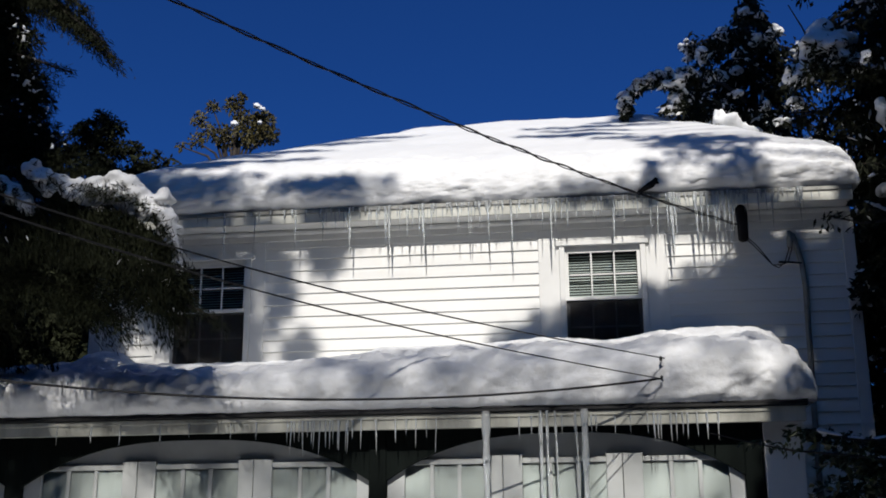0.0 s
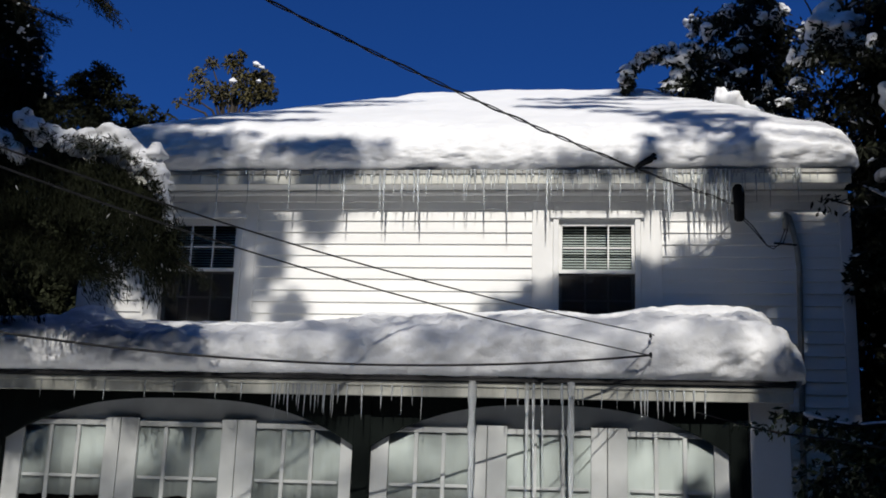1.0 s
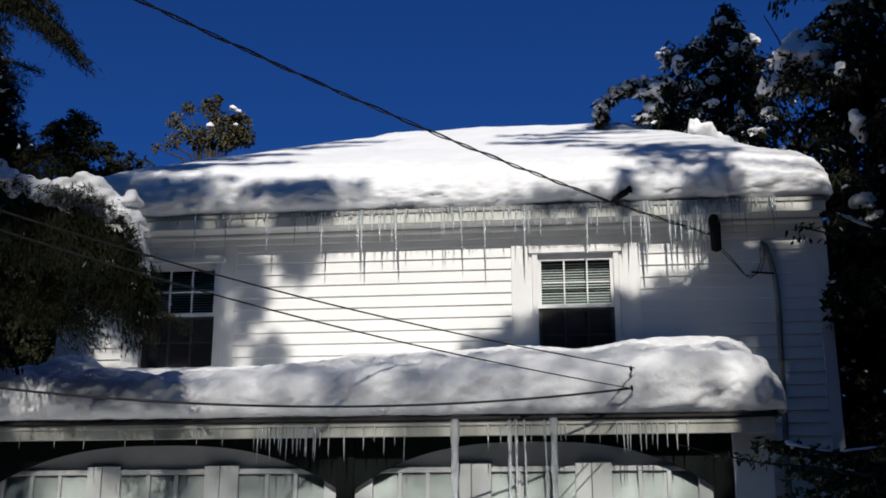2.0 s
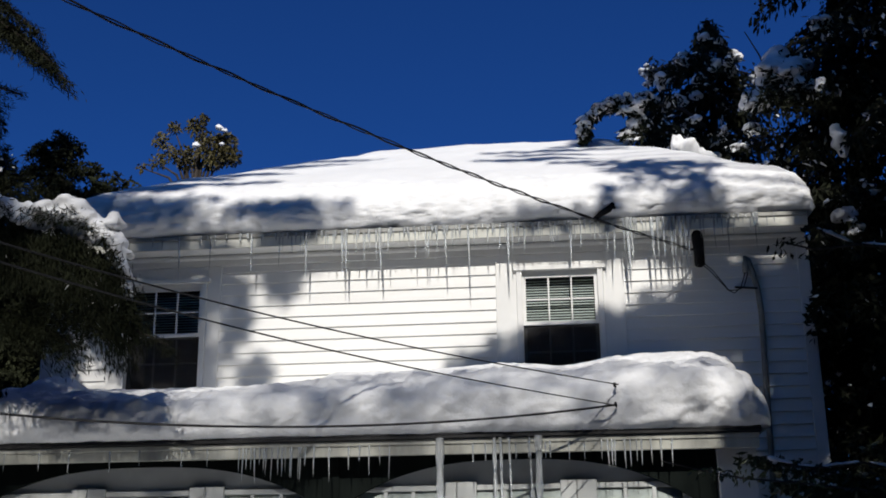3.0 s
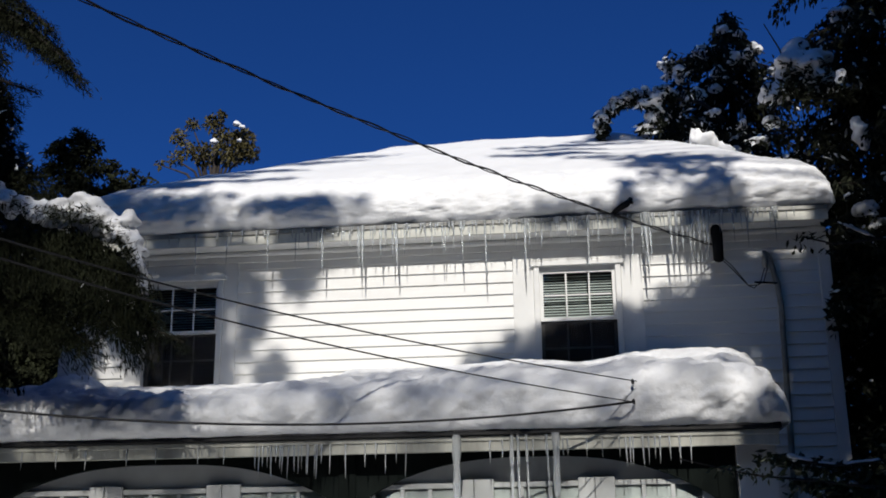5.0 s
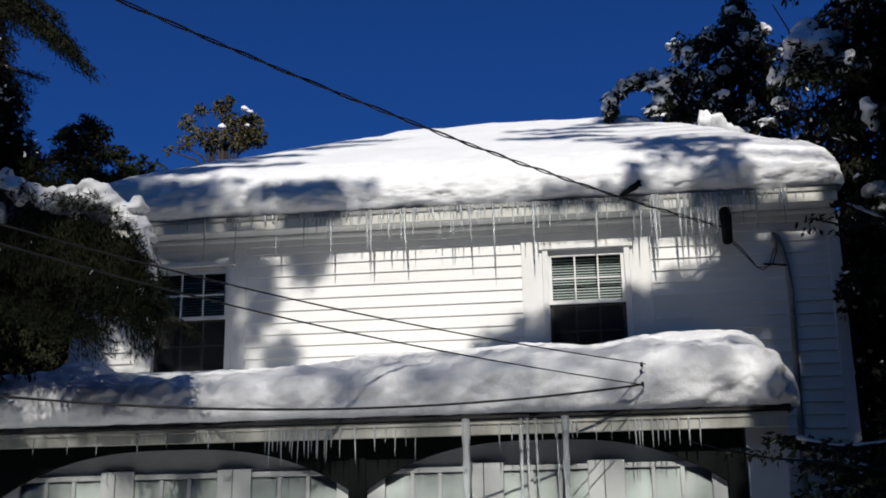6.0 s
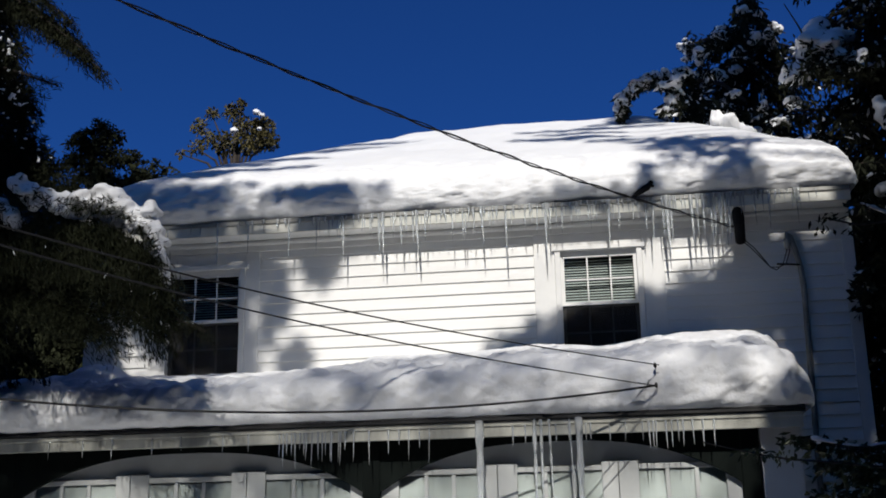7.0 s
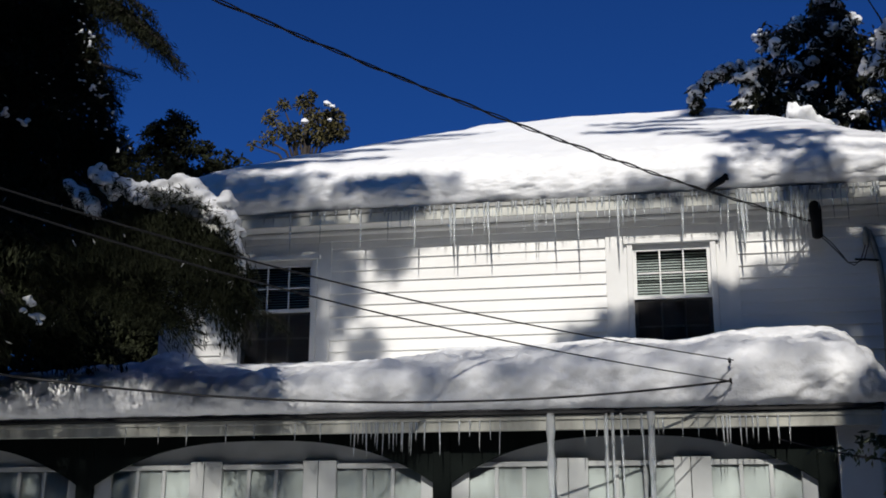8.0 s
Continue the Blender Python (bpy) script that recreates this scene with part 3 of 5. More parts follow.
service = thing("service_cable", "twisted black overhead service cable", "cable", at=(1.6, 11.15, 5.32))
pts = cable_points((1.6, 11.15), (-5, 2), 0.0, 1.6, 5.32, -0.8, 1.12, 420)
for k in range(2):
    strand = []
    s = 0.0
    for i, p in enumerate(pts):
        if i:
            s += (p - pts[i - 1]).length
        g = s / 0.62 * 2 * math.pi + k * 3.14 + 1.5 * noise.noise((s * 0.5, 0, 2))
        r = 0.009 + 0.006 * noise.noise((s * 0.8, k, 0))
        strand.append(p + Vector((0.7 * r * math.cos(g), -0.7 * r * math.cos(g), r * math.sin(g))) - service.location)
    v, f = tube(strand, 0.0072 if k else 0.005, 6)
    raw("strand", v, f, BLACK, service, smooth=True)


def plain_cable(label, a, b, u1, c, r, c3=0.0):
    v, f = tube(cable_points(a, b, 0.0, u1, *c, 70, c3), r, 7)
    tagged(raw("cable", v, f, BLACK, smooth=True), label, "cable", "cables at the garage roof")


# Curves of these cables are shaped to fit the camera's view.
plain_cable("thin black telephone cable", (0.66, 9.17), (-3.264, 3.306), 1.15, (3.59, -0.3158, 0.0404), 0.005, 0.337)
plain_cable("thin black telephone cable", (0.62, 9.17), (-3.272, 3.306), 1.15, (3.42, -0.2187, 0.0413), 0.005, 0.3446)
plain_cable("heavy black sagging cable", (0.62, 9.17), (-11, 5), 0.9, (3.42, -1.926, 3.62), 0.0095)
hook = thing("cable_bracket", "dark metal cable bracket sticking out of the garage snow", "bracket", at=(0.64, 9.19, 3.5))
v, f = tube([(0.02, 0.4, -0.1), (0.01, 0.1, -0.09), (-0.01, 0.0, -0.085), (-0.01, -0.02, -0.08), (-0.01, -0.02, -0.06)], 0.007, 8)
raw("rod", v, f, BLACK, hook, smooth=True)
v, f = tube([(0.02, 0.4, 0.07), (0.01, 0.1, 0.085), (-0.01, -0.02, 0.09)], 0.006, 8)
raw("rod", v, f, BLACK, hook, smooth=True)
for z in (-0.075, 0.088):
    v, f = tube([(-0.01, -0.02, z - 0.02), (-0.01, -0.02, z - 0.008), (-0.01, -0.02, z + 0.008), (-0.01, -0.02, z + 0.02)], [0.008, 0.013, 0.013, 0.008], 10)
    raw("insulator", v, f, BLACK, hook, smooth=True)

eave_hook = thing("eave_hook", "grey metal hook standing at the snowy eave", "bracket", at=(0.7, 11.0, 5.72))
v, f = tube([(-0.1, 0.03, -0.06), (-0.02, 0, -0.01), (0.05, 0.0, 0.025), (0.1, 0.0, 0.09)], [0.02, 0.032, 0.034, 0.024], 8)
raw("arm", v, f, CHIMNEY, eave_hook, smooth=True)
v, f = tube([(0.0, 0.0, 0.02), (0.06, -0.01, 0.05), (0.12, 0.0, 0.04)], [0.02, 0.022, 0.014], 8)
raw("brace", v, f, CHIMNEY, eave_hook, smooth=True)

mast = thing("weatherhead", "dark service weatherhead and conduit on the house wall", "conduit", at=(1.66, 11.2, 5.3))
v, f = [], []
for x, y, z, q in ((0, 0, -0.15, 0.03), (0, 0, -0.13, 0.052), (0, 0, 0.06, 0.056), (-0.004, -0.01, 0.14, 0.062), (-0.01, -0.025, 0.2, 0.055), (-0.015, -0.035, 0.235, 0.025)):
    v += [(x + q * math.cos(k * math.pi / 7), y + q * math.sin(k * math.pi / 7), z) for k in range(14)]
f = [(14 * i + k, 14 * i + (k + 1) % 14, 14 * i + 14 + (k + 1) % 14, 14 * i + 14 + k) for i in range(5) for k in range(14)] + [tuple(range(13, -1, -1)), tuple(range(70, 84))]
raw("head", v, f, CHIMNEY, mast, smooth=True)
v, f = tube([(0, 0.17, 0.0), (0, 0.02, 0.0)], 0.012, 8)
raw("wall_stay", v, f, CHIMNEY, mast, smooth=True)
# slack wires drop from the head, loop low and climb to the conduit's mouth
for k in range(2):
    w = [(0.0, 0.0, -0.1), (0.1, 0.03, -0.19), (0.2, 0.06, -0.3 - 0.02 * k), (0.28 - 0.03 * k, 0.08, -0.39), (0.34, 0.09, -0.42 + 0.03 * k), (0.41, 0.1, -0.36), (0.46, 0.11, -0.22), (0.48, 0.12, -0.08)]
    v, f = tube([(x + 0.03 * k, y, z) for x, y, z in w], 0.0055, 6)
    raw("jumper_wire", v, f, BLACK, mast, smooth=True)
v, f = tube([(0.47, 0.1, -0.2), (0.475, 0.105, -0.1), (0.485, 0.115, -0.045), (0.51, 0.13, -0.06), (0.55, 0.14, -0.2), (0.585, 0.145, -0.38), (0.6, 0.145, -0.6), (0.58, 0.145, -1.5), (0.56, 0.145, -2.4), (0.56, 0.145, -4.9)], [0.03, 0.032, 0.034] + [0.03] * 7, 10)
raw("conduit", v, f, GUTTER, mast, "grey conduit", smooth=True)
v, f = tube([(0.36, 0.16, -0.34), (0.46, 0.13, -0.355), (0.58, 0.12, -0.37)], 0.011, 6)
raw("strap", v, f, CHIMNEY, mast, smooth=True)
vent = thing("roof_vent", "small dark square roof vent in the snow", "vent", at=(-5.0, 11.6, 6.12))
raw("pipe", *tube([(0, 0, 0), (0, 0, 0.17)], 0.035, 10), CHIMNEY, vent, smooth=True)
part("cap", box(bmesh.new(), -0.065, 0.065, -0.06, 0.06, 0.171, 0.27, bevel=0.01), CHIMNEY, vent)

# ---- trees ----


class Foliage:
    """Collects leaf blades, snow pads and limbs of one tree."""

    def __init__(self, seed):
        self.rng = np.random.default_rng(seed)
        self.blades, self.wood, self.pads, self.frost, self.ridges = [], [], [], [], []
        self.dusted = 0.0

    def blade(self, c, d, length, width):
        """Many flat pointed blades at c along d."""
        n = len(c)
        d = d / np.linalg.norm(d, axis=1)[:, None]
        s = np.cross(d, self.rng.normal(size=(n, 3)))
        s /= np.linalg.norm(s, axis=1)[:, None] + 1e-9
        l = (length * self.rng.uniform(0.6, 1.3, n))[:, None]
        w = (width * self.rng.uniform(0.7, 1.3, n))[:, None]
        fold = np.cross(d, s) * w * 0.25
        made = np.stack([c - d * l * 0.5, c + s * w * 0.5 + fold, c + d * l * 0.5, c - s * w * 0.5 + fold], axis=1)
        white = self.rng.random(n) < self.dusted
        self.blades.append(made[~white])
        if white.any():
            self.frost.append(made[white] + np.array([0, 0, 0.012]))

    def bough(self, start, end, arch, width, density, leaf, hang=0.5, snow=0.0, r=0.03, pad=0.1, fill=4.5):
        """A limb from start to end that arches, with side twigs full of blades, and snow on its back."""
        rng = self.rng
        p0, p2 = np.array(start, float), np.array(end, float)
        p1 = (p0 + p2) / 2 + np.array([0, 0, arch])
        at = lambda t: (1 - t) ** 2 * p0 + 2 * t * (1 - t) * p1 + t * t * p2
        self.wood.append(tube([at(t) for t in np.linspace(0, 1, 9)], list(np.linspace(r, r * 0.25, 9)), 6))
        span = np.linalg.norm(p2 - p0)
        nt = max(6, int(span * density))
        for t in np.linspace(0.12, 1.0, nt):
            p = at(t)
            d = at(min(t + 0.05, 1.05)) - at(t - 0.05)
            d /= np.linalg.norm(d)
            side = np.cross(d, [0, 0, 1.0])
            side /= np.linalg.norm(side) + 1e-9
            for sg in (-1, 1):
                L = width * (1.05 - 0.75 * t) * rng.uniform(0.55, 1.2)
                tw = side * sg * rng.uniform(0.5, 1.0) + d * rng.uniform(0.3, 0.9) + np.array([0, 0, rng.uniform(-0.35, 0.25)])
                tw /= np.linalg.norm(tw)
                k = max(5, int(L / leaf[0] * fill))
                q = rng.uniform(0.05, 1.0, k)[:, None]
                drop = np.array([0, 0, -1.0])
                c = p + tw * L * q + drop * (hang * L * q ** 1.6) + rng.normal(size=(k, 3)) * leaf[0] * 0.3
                bd = tw + drop * hang * 1.5 * q + rng.normal(size=(k, 3)) * 0.55
                self.blade(c, bd, leaf[0], leaf[1])
            if snow and rng.random() < snow:
                self.pads.append((p + np.array([rng.normal() * 0.04, rng.normal() * 0.04, pad * 0.35]), pad * rng.uniform(0.6, 1.35)))

    def cluster(self, c, radius, n, leaf):
        """A loose bunch of leaves."""
        v = self.rng.normal(size=(n, 3))
        v *= (self.rng.uniform(0, 1, n) ** 0.45 / np.linalg.norm(v, axis=1))[:, None]
        self.blade(np.array(c) + v * np.array(radius), v + np.array([0, 0, -0.5]) + self.rng.normal(size=(n, 3)) * 0.6, *leaf)

    def finish(self, name, label, trunk, leaf_mat, group="", single=True, fuse=0.0, veil=0, veil_leaf=(0.1, 0.04)):
        base = Vector(trunk[0][0])
        tree = thing(name, label, "tree" if "tree" in name else "shrub", group, at=base)
        off = np.array(base)
        v, f = tube([Vector(p) - base for p, _ in trunk], [q for _, q in trunk], 10)
        raw("trunk", v, f, BARK, tree, smooth=True)
        if single:
            for v, f in self.wood:
                raw("limb", [Vector(p) - base for p in v], f, BARK, tree, smooth=True)
        else:
            v, f = joined(self.wood)
            tagged(raw("branchwork", [Vector(p) - base for p in v], f, BARK, tree, smooth=True), kind="stuff")
        # leaves that stick out round the snow they carry
        for p, r in self.pads:
            if veil and r > 0.03:
                self.cluster(np.array(p) + np.array((0, -0.75 * r, -0.5 * r)), (1.1 * r, 0.35 * r, 0.75 * r), int(veil * r), veil_leaf)
        b = np.concatenate(self.blades) - off
        n = len(b)
        tagged(raw("crown", b.reshape(-1, 3).tolist(), np.arange(n * 4).reshape(n, 4).tolist(), leaf_mat, tree), kind="stuff")
        if self.frost:
            b = np.concatenate(self.frost) - off
            n = len(b)
            tagged(raw("snow_dusting", b.reshape(-1, 3).tolist(), np.arange(n * 4).reshape(n, 4).tolist(), SNOW, tree, "snow caught on the leaves"), kind="stuff")
        for pts, radii in self.ridges:
            v, f = snow_ridge([Vector(p) - base for p in pts], radii)
            raw("snow_ridge", v, f, SNOW, tree, "lumpy snow lying along a bough", smooth=True)
        if self.pads:
            v, f = joined([snow_pad(p - off, r, i) for i, (p, r) in enumerate(self.pads)])
            load = raw("snow_load", v, f, SNOW, tree, "clumps of snow on the boughs", smooth=True)
            tagged(load, kind="stuff")
            if fuse:
                melt = load.modifiers.new("fuse", 'REMESH')
                melt.mode, melt.voxel_size, melt.use_smooth_shade = 'VOXEL', fuse, True
                soften = load.modifiers.new("soften", 'SMOOTH')
                soften.iterations, soften.factor = 3, 0.5
        return tree


b = bmesh.new()
bmesh.ops.create_icosphere(b, subdivisions=3, radius=1)
b.verts.ensure_lookup_table()
BALL_V = [v.co.copy() for v in b.verts]
BALL_F = [tuple(v.index for v in f.verts) for f in b.faces]
b.free()


b = bmesh.new()
bmesh.ops.create_icosphere(b, subdivisions=2, radius=1)
b.verts.ensure_lookup_table()
SMALL_V = [v.co.copy() for v in b.verts]
SMALL_F = [tuple(v.index for v in f.verts) for f in b.faces]
b.free()


def snow_pad(c, r, seed, squash=0.85):
    c = Vector(c)
    w = 0.6 if r > 0.1 else 1.0
    out = []
    small = r < 0.07
    for v in SMALL_V if small else BALL_V:
        k = 1 + 0.5 * noise.noise(v * 1.1 + Vector((seed * 3.7, 0, 0))) + w * 0.22 * noise.noise(v * 2.6 + Vector((0, seed * 2.1, 0))) + w * 0.06 * noise.noise(v * 7 + Vector((0, seed * 1.1, 0)))
        z = v.z * squash * (0.55 if v.z < 0 else 1.0)
        out.append(c + Vector((v.x * k, v.y * k, z * k)) * r)
    return out, SMALL_F if small else BALL_F


def snow_ridge(points, radii):
    """A lumpy roll of snow along the points."""
    knots = [Vector((*p, r)) for p, r in zip(points, radii)]
    line = []
    for k in range(len(knots) - 1):
        p = [knots[max(0, min(len(knots) - 1, k + d))] for d in (-1, 0, 1, 2)]
        for i in range(10):
            t = i / 10
            line.append(0.5 * (2 * p[1] + (p[2] - p[0]) * t + (2 * p[0] - 5 * p[1] + 4 * p[2] - p[3]) * t * t + (3 * p[1] - p[0] - 3 * p[2] + p[3]) * t ** 3))
    line.append(knots[-1])
    n = len(line)
    ends = [min(1.0, 0.15 + 1.3 * math.sqrt(min(i, n - 1 - i) / 7)) for i in range(n)]
    v, f = tube([q.xyz for q in line], [max(0.012, q.w) * e for q, e in zip(line, ends)], 18)
    out = []
    for i, p in enumerate(v):
        c = line[i // 18].xyz
        q = Vector(p) + points[0] * 3
        k = max(0.25, 1 + 0.75 * noise.noise(q * 9) + 0.4 * noise.noise(q * 19) + 0.15 * noise.noise(q * 40))
        out.append(c + (Vector(p) - c) * k)
    return out, f


def left_conifer():
    t = Foliage(11)
    tr = np.array((-6.3, 7.9))
    leaf = (0.066, 0.008)
    at = lambda z: (tr[0], tr[1], z)
    for start, end, arch in ((7.6, (-3.48, 7.3, 5.72), 0.35), (7.6, (-3.58, 7.25, 5.85), 0.38), (7.65, (-3.7, 7.4, 6.0), 0.4), (7.75, (-3.75, 7.3, 6.15), 0.42)):
        t.bough(at(start), end, arch, 0.36, 70, leaf, 0.7, 0.0, fill=6)
    t.bough(at(7.6), (-4.6, 7.2, 6.35), 0.3, 0.4, 40, leaf, 0.9, 0.0)
    t.bough(at(6.6), (-3.82, 7.28, 5.62), 0.12, 0.1, 30, leaf, 0.3, 0.0)
    t.bough(at(5.6), (-2.98, 7.4, 4.2), 0.6, 0.75, 50, leaf, 1.0, 0.0, fill=7)
    t.bough(at(5.4), (-3.2, 7.7, 4.3), 0.5, 0.75, 46, leaf, 0.95, 0.0)
    t.bough(at(4.9), (-2.6, 7.4, 3.66), 0.3, 0.45, 40, leaf, 0.6, 0.0)
    t.bough(at(4.7), (-3.25, 7.4, 3.66), 0.35, 0.7, 46, leaf, 0.7, 0.0)
    t.bough(at(4.8), (-3.5, 7.6, 3.75), 0.35, 0.7, 46, leaf, 0.7, 0.0)
    t.bough(at(5.2), (-3.2, 7.3, 4.0), 0.4, 0.7, 46, leaf, 0.8, 0.0)
    t.bough(at(6.3), (-4.5, 7.5, 5.25), 0.3, 0.45, 44, leaf, 0.8, 0.0)
    t.bough(at(6.0), (-3.9, 7.8, 4.9), 0.3, 0.5, 44, leaf, 0.8, 0.0)
    rng = t.rng
    # snow along the back of the big bough, broken into lumps, with needles over it
    line = np.array(((-3.66, 4.63), (-3.52, 4.62), (-3.4, 4.64), (-3.26, 4.6), (-3.1, 4.49), (-2.97, 4.35), (-2.89, 4.19), (-2.87, 3.99)))
    size = np.array((0.065, 0.08, 0.1, 0.11, 0.1, 0.075, 0.05, 0.03))
    spot = lambda u: (np.interp(u * 7, range(8), line[:, 0]), np.interp(u * 7, range(8), line[:, 1]), np.interp(u * 7, range(8), size))
    t.ridges.append(([(x, 7.27, z - 0.03) for x, z in line], tuple(size * 0.8)))
    for k in range(60):
        x, z, r = spot((k + rng.uniform(-0.4, 0.4)) / 59.6)
        t.pads.append((np.array((x + rng.normal() * 0.3 * r, 7.24 + rng.normal() * 0.25 * r, z + rng.normal() * 0.3 * r)), r * rng.uniform(0.5, 1.1)))
    # low fringe that hangs before the house corner
    for k in range(20):
        u = k / 19
        t.cluster((-3.75 + 0.85 * u, 7.4 + rng.normal() * 0.05, 3.82 + 0.12 * math.sin(k * 1.9) + 0.1 * u), (0.15, 0.12, 0.16), 300, leaf)
    # ragged loads that droop with the twigs
    for x0, z0, x1, z1, n, q in ((-4.28, 4.74, -4.02, 4.48, 20, 0.07), (-4.05, 4.82, -3.82, 4.58, 18, 0.062), (-3.82, 4.74, -3.64, 4.55, 14, 0.055), (-4.92, 5.38, -4.7, 5.27, 10, 0.03), (-4.22, 6.0, -4.04, 5.4, 30, 0.017), (-4.5, 3.84, -4.44, 3.66, 9, 0.042), (-4.6, 5.7, -4.35, 5.3, 14, 0.016), (-5.1, 4.6, -4.8, 4.4, 10, 0.02)):
        for k in range(n):
            u = rng.random()
            t.pads.append((np.array((x0 + (x1 - x0) * u + rng.normal() * 0.03, 7.2 + rng.normal() * 0.04, z0 + (z1 - z0) * u + rng.normal() * 0.025)), q * rng.uniform(0.5, 1.15)))
    # the ragged flank of the tree above the big bough, with frost along its edge
    for k in range(22):
        z = 6.45 - 1.5 * k / 21
        xe = np.interp(z, (4.9, 5.05, 5.25, 5.5, 5.8, 6.4), (-3.72, -3.8, -4.02, -4.1, -4.2, -4.36))
        for back in (0.16, 0.42, 0.7):
            t.cluster((xe - back + rng.normal() * 0.05, 7.45, z), (0.19, 0.14, 0.13), 260, (0.085, 0.014))
        if k > 2:
            for j in range(3):
                t.pads.append((np.array((xe - 0.1 + rng.normal() * 0.06, 7.28, z + rng.normal() * 0.04)), rng.uniform(0.01, 0.022)))
    for c in ((-4.05, 7.4, 5.05), (-3.9, 7.4, 4.92), (-4.2, 7.4, 5.3), (-4.15, 7.4, 5.6), (-3.75, 7.45, 4.85)):
        t.cluster(c, (0.2, 0.15, 0.17), 420, leaf)
    for k in range(90):
        u = k / 89
        x, z, r = spot(max(0.0, u * 1.6 - 0.6))
        if u < 0.375:
            x, z, r = -4.4 + 0.74 * u / 0.375, 4.66 + 0.05 * math.sin(u * 30), 0.04
        c = np.array((x, 7.27, z - 0.55 * r))
        t.dusted = 0.002
        t.cluster(c + np.array((0, -0.03, -0.16 - 0.4 * r)), (0.09, 0.05, 0.08), 40, leaf)
        if k % 4 == 1:
            t.cluster(c + np.array((0.02, -0.17, -0.01)), (0.04, 0.03, 0.08), 34, leaf)
        n = 170
        d = rng.uniform(0.12, 0.55, n)
        hang = c + np.stack([rng.normal(size=n) * 0.06 - 0.12 * d, rng.uniform(-0.12, 0.25, n), -d], axis=1)
        t.blade(hang, np.stack([rng.normal(size=n) * 0.35 + 0.25, rng.normal(size=n) * 0.4, np.full(n, -1.0)], axis=1), *leaf)
    t.dusted = 0.003
    for k in range(64):
        z = 3.6 + 3.2 * k / 63
        ex = (-4.3 if z < 4.9 else -4.65) - rng.uniform(0, 1.0)
        t.bough(at(z + rng.uniform(0.5, 1.0)), (ex, 7.1 + rng.uniform(0, 1.7), z), rng.uniform(0.1, 0.4), 0.6, 36, (0.085, 0.014), 0.9, 0.0, fill=6)
    # crown above, out of sight, that shades the wall
    for k in range(26):
        z = 6.9 + 5.2 * k / 25
        g = rng.uniform(-1.3, 0.9)
        R = min(3.1 if z > 8.2 else 1.7, (13 - z) * 0.6) * rng.uniform(0.75, 1.0)
        t.bough(at(z + 0.7), (tr[0] + R * math.cos(g), tr[1] + R * math.sin(g), z), 0.4, 0.8, 14, (0.08, 0.022), 0.8, 0.0)
    tree = t.finish("conifer_tree", "tall dark conifer with drooping snow-laden boughs beside the garage", [((*tr, 0.1), 0.24), ((*tr, 6), 0.16), ((*tr, 13), 0.03)], NEEDLES, fuse=0.014, veil=160, veil_leaf=(0.07, 0.009))
    tree.location, tree.scale = (-7.08, 8.9, -0.12), (1.12, 1.12, 1.12)


left_conifer()


